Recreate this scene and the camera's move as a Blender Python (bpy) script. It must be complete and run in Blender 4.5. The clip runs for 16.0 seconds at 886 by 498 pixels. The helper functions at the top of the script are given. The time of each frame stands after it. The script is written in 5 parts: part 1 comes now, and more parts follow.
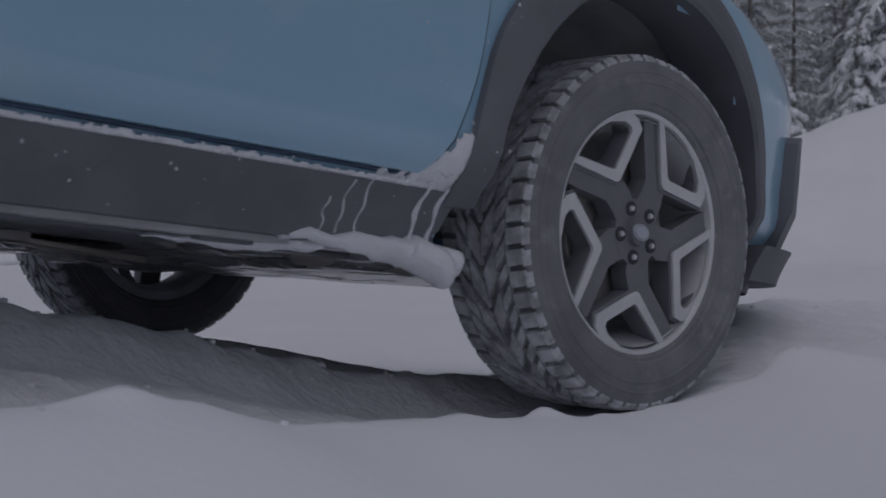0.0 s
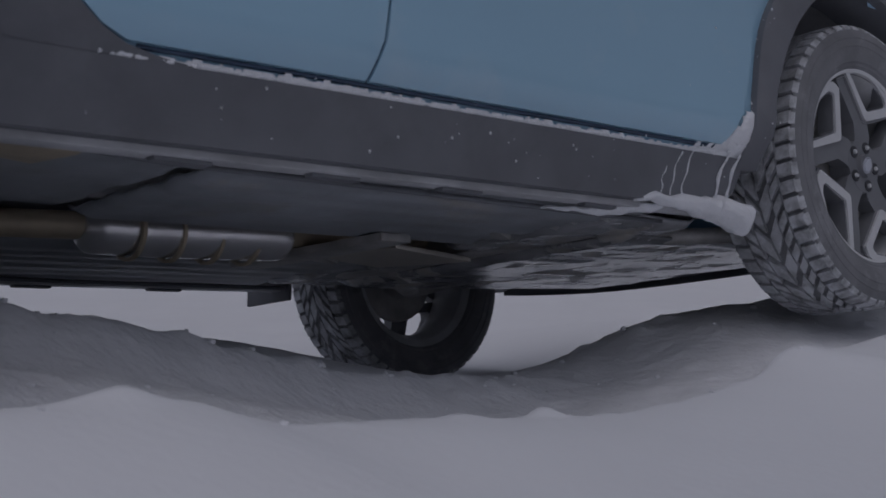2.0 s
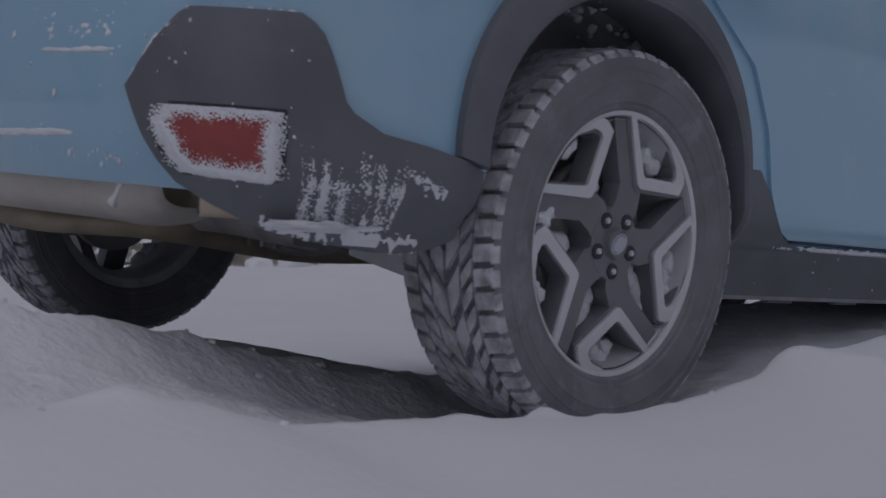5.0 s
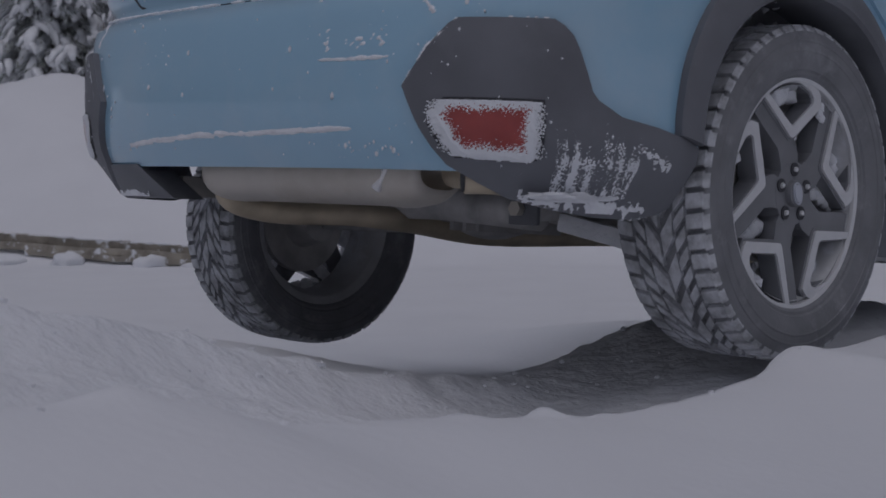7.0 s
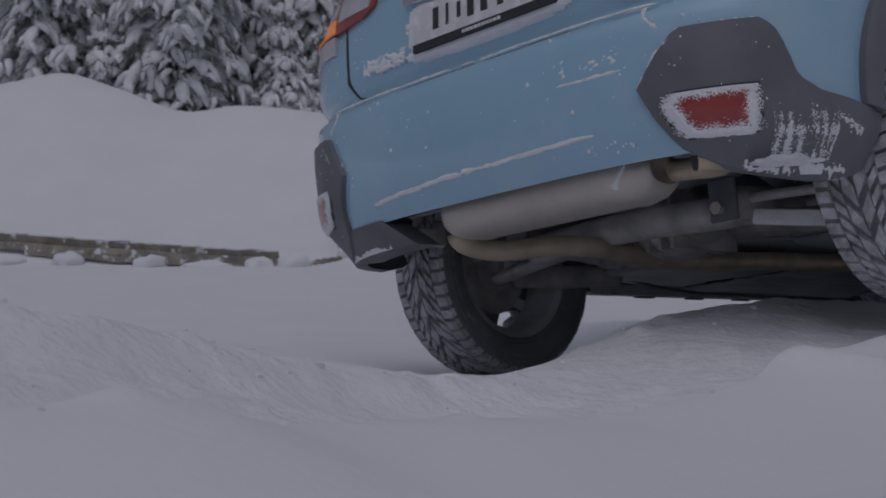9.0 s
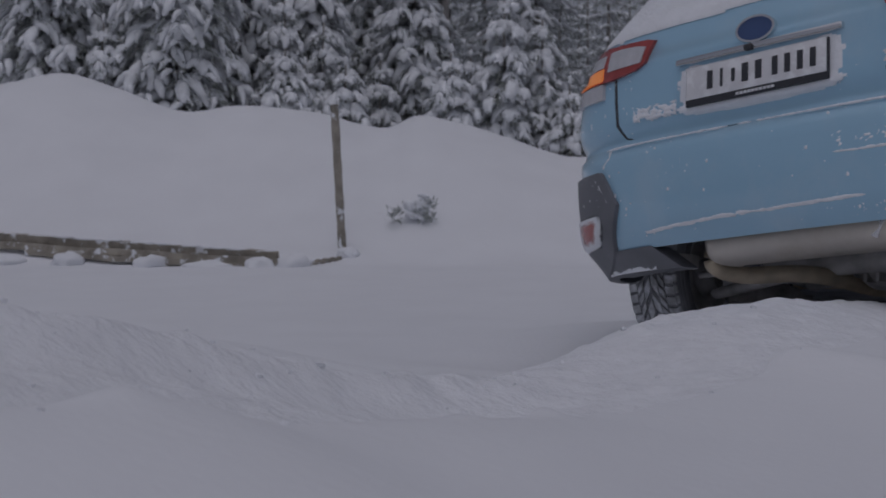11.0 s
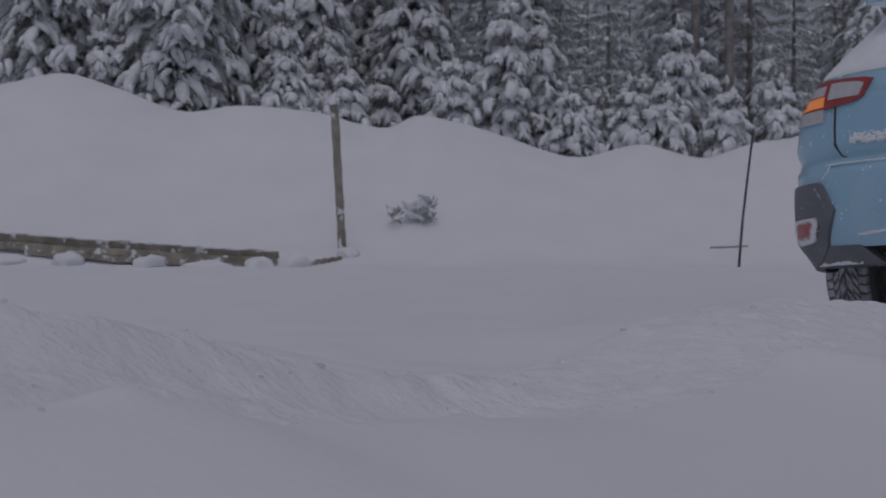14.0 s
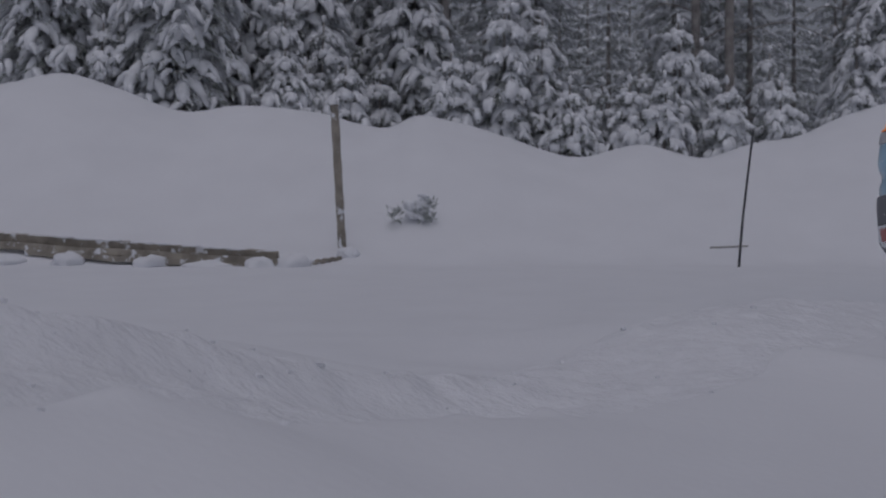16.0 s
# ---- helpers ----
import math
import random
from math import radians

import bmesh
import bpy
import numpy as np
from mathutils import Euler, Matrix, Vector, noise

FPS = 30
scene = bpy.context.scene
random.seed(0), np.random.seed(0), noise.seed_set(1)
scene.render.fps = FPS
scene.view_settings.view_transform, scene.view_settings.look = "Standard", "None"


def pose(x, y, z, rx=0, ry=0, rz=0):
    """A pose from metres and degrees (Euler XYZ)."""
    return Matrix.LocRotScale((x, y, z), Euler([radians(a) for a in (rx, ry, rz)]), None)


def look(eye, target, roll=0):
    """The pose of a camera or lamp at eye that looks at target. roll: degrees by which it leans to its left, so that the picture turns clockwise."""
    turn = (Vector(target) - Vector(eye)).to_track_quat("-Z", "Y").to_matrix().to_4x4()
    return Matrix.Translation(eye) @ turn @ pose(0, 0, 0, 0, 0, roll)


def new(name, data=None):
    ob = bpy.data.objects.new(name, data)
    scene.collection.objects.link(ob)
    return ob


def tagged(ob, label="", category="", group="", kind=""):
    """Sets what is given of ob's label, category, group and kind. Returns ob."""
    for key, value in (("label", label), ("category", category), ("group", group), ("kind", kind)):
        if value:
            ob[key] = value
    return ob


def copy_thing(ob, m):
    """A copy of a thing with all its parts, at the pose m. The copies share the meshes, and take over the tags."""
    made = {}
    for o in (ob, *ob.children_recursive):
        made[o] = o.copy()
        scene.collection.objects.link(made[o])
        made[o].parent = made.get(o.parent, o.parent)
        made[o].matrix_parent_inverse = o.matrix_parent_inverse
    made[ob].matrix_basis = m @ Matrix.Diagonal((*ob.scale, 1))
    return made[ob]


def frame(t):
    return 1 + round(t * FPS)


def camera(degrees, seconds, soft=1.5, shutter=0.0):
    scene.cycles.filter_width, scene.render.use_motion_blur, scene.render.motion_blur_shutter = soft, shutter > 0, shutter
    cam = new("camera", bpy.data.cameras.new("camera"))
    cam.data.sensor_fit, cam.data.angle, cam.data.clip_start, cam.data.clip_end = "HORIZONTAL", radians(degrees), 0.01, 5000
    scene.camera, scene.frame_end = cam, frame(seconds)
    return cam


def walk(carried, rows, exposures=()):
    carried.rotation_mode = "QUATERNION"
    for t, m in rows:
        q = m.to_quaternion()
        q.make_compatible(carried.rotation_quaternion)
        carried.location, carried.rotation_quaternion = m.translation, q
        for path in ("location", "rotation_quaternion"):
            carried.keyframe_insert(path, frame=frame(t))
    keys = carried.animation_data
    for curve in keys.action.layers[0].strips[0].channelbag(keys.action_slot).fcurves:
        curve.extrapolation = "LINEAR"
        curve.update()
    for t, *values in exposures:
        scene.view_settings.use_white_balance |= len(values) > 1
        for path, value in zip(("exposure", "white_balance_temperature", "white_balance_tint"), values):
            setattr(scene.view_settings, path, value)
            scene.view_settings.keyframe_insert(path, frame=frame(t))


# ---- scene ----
# ---------------------------------------------------------------- camera
cam = camera(35.5, 16.0, soft=1.6, shutter=0.25)
cam.data.dof.use_dof, cam.data.dof.focus_distance, cam.data.dof.aperture_fstop = True, 3.3, 9.0
CAM_POSE = pose(0, 0, 0.5, 90, 0, 0)
walk(cam, [(0.0, CAM_POSE), (16.0, CAM_POSE)], exposures=[(0.0, -1.76, 6500, 10), (16.0, -1.76, 6500, 10)])

# ---------------------------------------------------------------- sky and sun, overcast
world = bpy.data.worlds.new("overcast_sky")
scene.world = world
world.use_nodes = True
wn, wl = world.node_tree.nodes, world.node_tree.links
sky = wn.new("ShaderNodeTexSky")
sky.sky_type = "NISHITA"
sky.sun_disc = False
sky.sun_elevation, sky.sun_rotation = radians(68), radians(190)
sky.dust_density, sky.air_density = 4.0, 1.0
pale = wn.new("ShaderNodeHueSaturation")
pale.inputs["Saturation"].default_value = 0.3
wl.new(sky.outputs[0], pale.inputs["Color"])
tint = wn.new("ShaderNodeMixRGB")
tint.blend_type = "MULTIPLY"
tint.inputs["Fac"].default_value = 1.0
tint.inputs["Color2"].default_value = (0.995, 0.99, 1.125, 1)
wl.new(pale.outputs[0], tint.inputs["Color1"])
wl.new(tint.outputs[0], wn["Background"].inputs["Color"])
wn["Background"].inputs["Strength"].default_value = 0.125
sun = new("sun", bpy.data.lights.new("sun", "SUN"))
sun.data.energy, sun.data.angle, sun.data.color = 0.7, radians(100), (0.935, 0.93, 1.0)
sun.matrix_world = look((-0.8, -6.4, 18), (0.5, 0.6, 0))


# ---------------------------------------------------------------- materials
def material(name, color, rough=0.6, metal=0.0, vary=0.12, scale=8.0, bump=0.0, bump_scale=60.0, coat=0.0, spec=0.5, second=None, second_scale=3.0, second_cut=(0.5, 0.6)):
    """A surface with tone varied at two scales, optional stains of a second colour, and fine relief."""
    m = bpy.data.materials.new(name)
    m.use_nodes = True
    n, l = m.node_tree.nodes, m.node_tree.links
    b = n["Principled BSDF"]
    b.inputs["Roughness"].default_value = rough
    b.inputs["Metallic"].default_value = metal
    b.inputs["Coat Weight"].default_value = coat
    b.inputs["Coat Roughness"].default_value = 0.08
    b.inputs["Specular IOR Level"].default_value = spec
    co = n.new("ShaderNodeTexCoord")
    big = n.new("ShaderNodeTexNoise")
    big.inputs["Scale"].default_value, big.inputs["Detail"].default_value = scale, 6.0
    l.new(co.outputs["Object"], big.inputs["Vector"])
    ramp = n.new("ShaderNodeValToRGB")
    lo = [max(0.0, c * (1 - vary)) for c in color]
    hi = [min(1.0, c * (1 + vary)) for c in color]
    ramp.color_ramp.elements[0].color, ramp.color_ramp.elements[1].color = (*lo, 1), (*hi, 1)
    ramp.color_ramp.elements[0].position, ramp.color_ramp.elements[1].position = 0.3, 0.7
    l.new(big.outputs["Fac"], ramp.inputs["Fac"])
    out = ramp.outputs["Color"]
    if second:
        st = n.new("ShaderNodeTexNoise")
        st.inputs["Scale"].default_value, st.inputs["Detail"].default_value = second_scale, 9.0
        st.inputs["Roughness"].default_value = 0.65
        l.new(co.outputs["Object"], st.inputs["Vector"])
        cut = n.new("ShaderNodeMapRange")
        cut.inputs["From Min"].default_value, cut.inputs["From Max"].default_value = second_cut
        l.new(st.outputs["Fac"], cut.inputs["Value"])
        mix = n.new("ShaderNodeMixRGB")
        l.new(cut.outputs[0], mix.inputs["Fac"])
        l.new(out, mix.inputs["Color1"])
        mix.inputs["Color2"].default_value = (*second, 1)
        out = mix.outputs["Color"]
        rg = n.new("ShaderNodeMapRange")
        rg.inputs["To Min"].default_value, rg.inputs["To Max"].default_value = rough, max(rough, 0.8)
        l.new(cut.outputs[0], rg.inputs["Value"])
        l.new(rg.outputs[0], b.inputs["Roughness"])
    l.new(out, b.inputs["Base Color"])
    if bump > 0:
        fine = n.new("ShaderNodeTexNoise")
        fine.inputs["Scale"].default_value, fine.inputs["Detail"].default_value = bump_scale, 8.0
        l.new(co.outputs["Object"], fine.inputs["Vector"])
        bp = n.new("ShaderNodeBump")
        bp.inputs["Strength"].default_value, bp.inputs["Distance"].default_value = bump, 0.01
        l.new(fine.outputs["Fac"], bp.inputs["Height"])
        l.new(bp.outputs[0], b.inputs["Normal"])
    return m


SNOW = material("snow", (0.80, 0.815, 0.85), 0.75, vary=0.02, scale=2.0, bump=0.2, bump_scale=45.0, spec=0.3)
SNOW_CLUMP = material("snow_clump", (0.84, 0.86, 0.90), 0.8, vary=0.04, scale=20.0, bump=0.5, bump_scale=90.0, spec=0.3)
SNOW_BOUGH = material("snow_on_boughs", (0.80, 0.82, 0.85), 0.85, vary=0.15, scale=9.0, bump=0.5, bump_scale=40.0, spec=0.2)
PAINT = material("blue_paint", (0.33, 0.555, 0.72), 0.28, metal=0.0, vary=0.03, scale=1.5, coat=0.9, second=(0.52, 0.64, 0.73), second_scale=2.2, second_cut=(0.52, 0.95))
PLASTIC = material("black_plastic", (0.155, 0.162, 0.183), 0.55, vary=0.15, scale=6.0, bump=0.12, bump_scale=400.0, second=(0.20, 0.208, 0.23), second_scale=7.0, second_cut=(0.5, 0.75))
RUBBER = material("tyre_rubber", (0.21, 0.215, 0.232), 0.7, vary=0.2, scale=9.0, bump=0.15, bump_scale=120.0, second=(0.34, 0.35, 0.375), second_scale=14.0, second_cut=(0.54, 0.74))
SILVER = material("machined_alloy", (0.72, 0.73, 0.75), 0.42, metal=0.3, vary=0.04, scale=30.0)
RIM_DARK = material("dark_rim_lacquer", (0.18, 0.186, 0.204), 0.35, vary=0.1, scale=12.0, coat=0.3)
STEEL = material("dull_steel", (0.62, 0.585, 0.53), 0.4, metal=0.45, vary=0.08, scale=6.0, second=(0.42, 0.375, 0.31), second_scale=3.0, second_cut=(0.5, 0.85))
RUSTY = material("stained_pipe", (0.52, 0.45, 0.34), 0.5, metal=0.4, vary=0.25, scale=10.0, bump=0.15)
UNDER = material("underbody", (0.50, 0.51, 0.535), 0.35, vary=0.3, scale=7.0, bump=0.2, bump_scale=50.0, second=(0.48, 0.48, 0.49), second_scale=5.0, second_cut=(0.5, 0.8))
CAST = material("cast_metal", (0.50, 0.495, 0.49), 0.6, metal=0.3, vary=0.3, scale=12.0, bump=0.2)
COVER = material("underfloor_cover", (0.36, 0.385, 0.42), 0.42, vary=0.22, scale=5.0, bump=0.1, bump_scale=30.0, second=(0.40, 0.37, 0.33), second_scale=4.0, second_cut=(0.56, 0.75))
TRAY = material("wet_undertray", (0.44, 0.45, 0.47), 0.16, metal=0.35, vary=0.3, scale=9.0, bump=0.15, bump_scale=25.0, second=(0.55, 0.52, 0.47), second_scale=7.0, second_cut=(0.52, 0.7))
SHINY = material("bright_steel", (0.86, 0.86, 0.87), 0.27, metal=0.75, vary=0.1, scale=12.0, bump=0.05, bump_scale=30.0)
# Also paints the shade of the lug and reflector recesses and the pipe mouth.
BLACK = material("black_gap", (0.05, 0.052, 0.06), 0.7, vary=0.1)
TREAD = material("snow_dusted_tread", (0.38, 0.39, 0.412), 0.8, vary=0.3, scale=25.0, bump=0.3, bump_scale=150.0, second=(0.66, 0.68, 0.72), second_scale=18.0, second_cut=(0.42, 0.60))
BARREL = material("rim_barrel", (0.55, 0.56, 0.58), 0.5, metal=0.3, vary=0.15, scale=9.0, second=(0.7, 0.72, 0.76), second_scale=8.0, second_cut=(0.52, 0.6))
CHROME = material("chrome", (0.75, 0.75, 0.77), 0.12, metal=1.0, vary=0.02)
RED_LENS = material("red_lens", (0.36, 0.055, 0.05), 0.2, vary=0.12, scale=30.0, coat=0.5)
CLEAR_LENS = material("clear_lens", (0.55, 0.55, 0.58), 0.2, vary=0.08, scale=30.0, coat=0.5)
PLATE = material("number_plate", (0.74, 0.74, 0.76), 0.45, vary=0.06, scale=14.0, second=(0.85, 0.86, 0.88), second_scale=20.0, second_cut=(0.5, 0.6))
INK = material("dark_ink", (0.04, 0.042, 0.05), 0.6, vary=0.1)
EMBLEM = material("emblem_blue", (0.05, 0.09, 0.22), 0.25, vary=0.05, coat=0.5)
EMBLEM_GREY = material("emblem_grey", (0.50, 0.53, 0.60), 0.3, vary=0.05, coat=0.4)
LAMP = material("lit_turn_lamp", (0.8, 0.25, 0.06), 0.3, vary=0.05)
LAMP.node_tree.nodes["Principled BSDF"].inputs["Emission Color"].default_value = (1.0, 0.33, 0.10, 1)
LAMP.node_tree.nodes["Principled BSDF"].inputs["Emission Strength"].default_value = 0.7
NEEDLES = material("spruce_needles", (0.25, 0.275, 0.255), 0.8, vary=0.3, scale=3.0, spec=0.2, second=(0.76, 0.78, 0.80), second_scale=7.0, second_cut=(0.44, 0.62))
BARK = material("bark", (0.34, 0.32, 0.305), 0.9, vary=0.4, scale=8.0, bump=0.6, bump_scale=40.0)
WOOD = material("weathered_wood", (0.30, 0.275, 0.235), 0.85, vary=0.35, scale=7.0, bump=0.4, bump_scale=70.0, second=(0.80, 0.82, 0.86), second_scale=9.0, second_cut=(0.56, 0.62))
SNOW_RUT = material("packed_snow", (0.80, 0.815, 0.85), 0.85, vary=0.04, scale=14.0, bump=0.85, bump_scale=42.0, spec=0.25, second=(0.76, 0.775, 0.81), second_scale=9.0, second_cut=(0.5, 0.65))
# Haze put into the colour: pale tones plus emission, with no lamp there.
FAR_HAZE = material("far_wood_haze_glow", (0.78, 0.80, 0.83), 0.95, vary=0.25, scale=0.35, spec=0.1, second=(0.60, 0.62, 0.64), second_scale=0.6, second_cut=(0.45, 0.62))
FAR_HAZE.node_tree.nodes["Principled BSDF"].inputs["Emission Color"].default_value = (0.80, 0.82, 0.90, 1)
FAR_HAZE.node_tree.nodes["Principled BSDF"].inputs["Emission Strength"].default_value = 0.8
SEAM = material("dark_blue_seam", (0.045, 0.075, 0.13), 0.5, vary=0.1)
GLASS = material("dark_glass", (0.03, 0.035, 0.04), 0.06, vary=0.05, coat=0.5)


# ---------------------------------------------------------------- small mesh tools
def link_mesh(name, verts, faces, mat, parent=None, label="", smooth=True, mats=None, index=None):
    me = bpy.data.meshes.new(name)
    me.from_pydata([tuple(v) for v in verts], [], [tuple(f) for f in faces])
    for m in (mats or [mat]):
        me.materials.append(m)
    if index is not None:
        me.polygons.foreach_set("material_index", index)
    me.polygons.foreach_set("use_smooth", [smooth] * len(me.polygons))
    me.update()
    ob = new(name, me)
    if parent is not None:
        ob.parent = parent
    if label:
        ob["label"] = label
    return ob


def part(name, bm, mat, parent, label="", smooth=True):
    """One bmesh as one mesh object under a thing or a part."""
    bmesh.ops.recalc_face_normals(bm, faces=bm.faces)
    me = bpy.data.meshes.new(name)
    bm.to_mesh(me)
    bm.free()
    me.materials.append(mat)
    me.polygons.foreach_set("use_smooth", [smooth] * len(me.polygons))
    me.set_sharp_from_angle(angle=radians(40))
    ob = new(name, me)
    if parent is not None:
        ob.parent = parent
    if label:
        ob["label"] = label
    return ob


def curve_at(points, s):
    """Smooth height along a line of (place, height) knots."""
    xs = np.array([p[0] for p in points], float)
    ys = np.array([p[1] for p in points], float)
    d = np.gradient(ys, xs)
    s = np.clip(s, xs[0], xs[-1])
    i = np.clip(np.searchsorted(xs, s) - 1, 0, len(xs) - 2)
    h = xs[i + 1] - xs[i]
    u = (s - xs[i]) / h
    return ((2 * u**3 - 3 * u**2 + 1) * ys[i] + (u**3 - 2 * u**2 + u) * h * d[i] + (3 * u**2 - 2 * u**3) * ys[i + 1] + (u**3 - u**2) * h * d[i + 1])


def vnoise(x, y, scale, seed):
    """Value noise between -1 and 1 on arrays."""
    rng = np.random.RandomState(seed)
    tab = rng.rand(256, 256) * 2 - 1
    x, y = x * scale, y * scale
    xi, yi = np.floor(x).astype(int), np.floor(y).astype(int)
    u, v = x - xi, y - yi
    u, v = u * u * (3 - 2 * u), v * v * (3 - 2 * v)
    g = lambda a, b: tab[a % 256, b % 256]
    return (g(xi, yi) * (1 - u) + g(xi + 1, yi) * u) * (1 - v) + (g(xi, yi + 1) * (1 - u) + g(xi + 1, yi + 1) * u) * v


def smooth01(a, b, x):
    u = np.clip((x - a) / (b - a), 0, 1)
    return u * u * (3 - 2 * u)


# ---------------------------------------------------------------- snow ground
# The wheel tracks run along U (s along it, n to the right of it).
HEAD = radians(46)
UX, UY = math.cos(HEAD), math.sin(HEAD)
RUT = [(-4, 0.40), (-1, 0.40), (0.3, 0.385), (0.83, 0.35), (1.14, 0.305), (1.5, 0.23), (1.82, 0.168), (2.0, 0.165), (2.27, 0.182), (2.53, 0.23), (2.73, 0.295), (2.96, 0.335), (3.3, 0.345), (3.8, 0.32), (5.3, 0.10), (8, 0.02), (14, 0.10)]
RIM = [(-4, 0.36), (0.3, 0.348), (0.714, 0.334), (0.95, 0.318), (1.073, 0.284), (1.274, 0.266), (1.43, 0.260), (1.6, 0.249), (1.756, 0.237), (1.944, 0.238), (2.29, 0.275), (2.8, 0.325), (4.0, 0.35), (5.5, 0.18), (14, 0.10)]
RIDGE = [(-4, 0.46), (0.2, 0.44), (1.07, 0.408), (1.39, 0.350), (1.65, 0.292), (1.9, 0.241), (2.15, 0.226), (2.41, 0.219), (2.58, 0.246), (2.75, 0.296), (3.1, 0.338), (4.05, 0.325), (6, 0.22), (9, 0.15), (14, 0.15)]
LEFT = [(-4, 0.38), (1.0, 0.36), (1.99, 0.27), (2.2, 0.22), (2.7, 0.125), (3.17, 0.09), (3.5, 0.08), (3.9, 0.065), (4.3, 0.15), (4.7, 0.2), (5.4, 0.17), (6.5, 0.05), (9, 0.0), (14, 0.10)]
# Crest of the ploughed bank, by bearing (x over y) and height.
CREST = [(-0.6, 2.6), (-0.32, 2.28), (-0.271, 2.40), (-0.238, 2.25), (-0.185, 1.98), (-0.149, 2.05), (-0.115, 2.02), (-0.09, 1.97), (-0.059, 1.85), (-0.038, 1.82), (-0.02, 1.94), (0.007, 1.88), (0.047, 1.70), (0.10, 1.49), (0.141, 1.62), (0.19, 1.49), (0.223, 1.64), (0.26, 1.74), (0.28, 1.88), (0.32, 2.07), (0.5, 2.3)]
BANK_Y = 15.0


def ground_height(x, y):
    s, n = x * UX + y * UY, x * UY - y * UX
    near = np.full_like(x, 0.205) + 0.04 * smooth01(1.2, -0.6, s) + 0.06 * smooth01(2.6, 3.6, s)
    rim, rut, ridge, left = curve_at(RIM, s), curve_at(RUT, s), curve_at(RIDGE, s), curve_at(LEFT, s)
    far = 0.10 + 0.26 * smooth01(6.0, 12.0, y)
    z = near
    edge = 0.05 * vnoise(s, n * 0, 4.0, 3) + 0.02 * vnoise(s, n * 0, 14.0, 4)
    z = z + (rim - z) * smooth01(-0.80, -1.31, n)
    inrut = smooth01(-1.335, -1.40, n + 0.4 * edge)
    z = z + (rut - z) * inrut
    gutter = smooth01(-1.335, -1.375, n + 0.4 * edge) * ((1 - smooth01(-1.52, -1.82, n)) * smooth01(2.1, 1.3, s) + (1 - smooth01(-1.40, -1.98, n)) * smooth01(2.2, 2.6, s) * smooth01(4.2, 3.4, s))
    z = z - gutter * np.maximum(0.0, rut - rim + 0.03 + 0.045 * smooth01(2.0, 1.5, s) + 0.05 * smooth01(2.2, 2.6, s))
    z = z + (ridge - z) * smooth01(-1.80, -2.0, n + 0.5 * edge)
    z = z + (left - z) * smooth01(-2.04, -2.42, n)
    z = z + (far - z) * smooth01(-3.35, -4.6, n)
    # ploughed bank and the wood floor behind it
    crest = curve_at(CREST, x / np.maximum(y, 1.0))
    rise = smooth01(11.6, BANK_Y, y) ** 0.9
    z = z + (crest - z) * rise * (y > 0)
    z = z - 0.9 * smooth01(BANK_Y + 0.6, BANK_Y + 3.5, y)
    # relief
    soft = 0.012 * vnoise(x, y, 1.7, 11) + 0.006 * vnoise(x, y, 4.5, 12)
    rough = smooth01(-1.34, -1.44, n + 0.4 * edge) * (1 - smooth01(-2.05, -2.5, n)) * smooth01(6.5, 4.5, s)
    crumbs = 0.010 * vnoise(x, y, 13, 13) + 0.009 * vnoise(x, y, 29, 14) + 0.026 * np.clip(vnoise(x, y, 24, 15) - 0.35, 0, 1) + 0.016 * np.clip(vnoise(x, y, 44, 18) - 0.3, 0, 1)
    lip = np.exp(-((n + edge + 1.98) / 0.06) ** 2) + 0.35 * np.exp(-((n + 0.4 * edge + 1.335) / 0.04) ** 2)
    lumps = lip * (0.022 * np.clip(vnoise(x, y, 9, 16), 0, 1) + 0.018 * np.clip(vnoise(x, y, 20, 17), 0, 1))
    humps = np.zeros_like(x)
    for hx, hy, r, h in ((-0.364, 1.538, 0.05, 0.017), (-0.29, 1.60, 0.04, 0.006), (0.152, 2.085, 0.03, 0.014), (0.655, 2.62, 0.09, 0.03), (0.02, 1.96, 0.04, 0.006), (0.78, 2.55, 0.08, 0.02), (0.47, 3.36, 0.03, 0.02)):
        humps += h * np.exp(-((x - hx) ** 2 + (y - hy) ** 2) / r ** 2)
    return z + 0.6 * soft + 0.34 * rough * crumbs + 0.7 * lumps + humps


def rut_share(x, y):
    """How far a place lies in the churned tracks."""
    s, n = x * UX + y * UY, x * UY - y * UX
    edge = 0.05 * vnoise(s, n * 0, 4.0, 3) + 0.02 * vnoise(s, n * 0, 14.0, 4)
    return smooth01(-1.34, -1.42, n + 0.4 * edge) * (1 - smooth01(-2.0, -2.2, n)) * smooth01(6.5, 4.5, s)


def graded(stops):
    """Places between stops (value, step): the step grows evenly from stop to stop."""
    out = [stops[0][0]]
    for (a, da), (b, db) in zip(stops, stops[1:]):
        while out[-1] < b:
            u = (out[-1] - a) / (b - a)
            out.append(out[-1] + da * (1 - u) + db * u)
    return np.array(out)


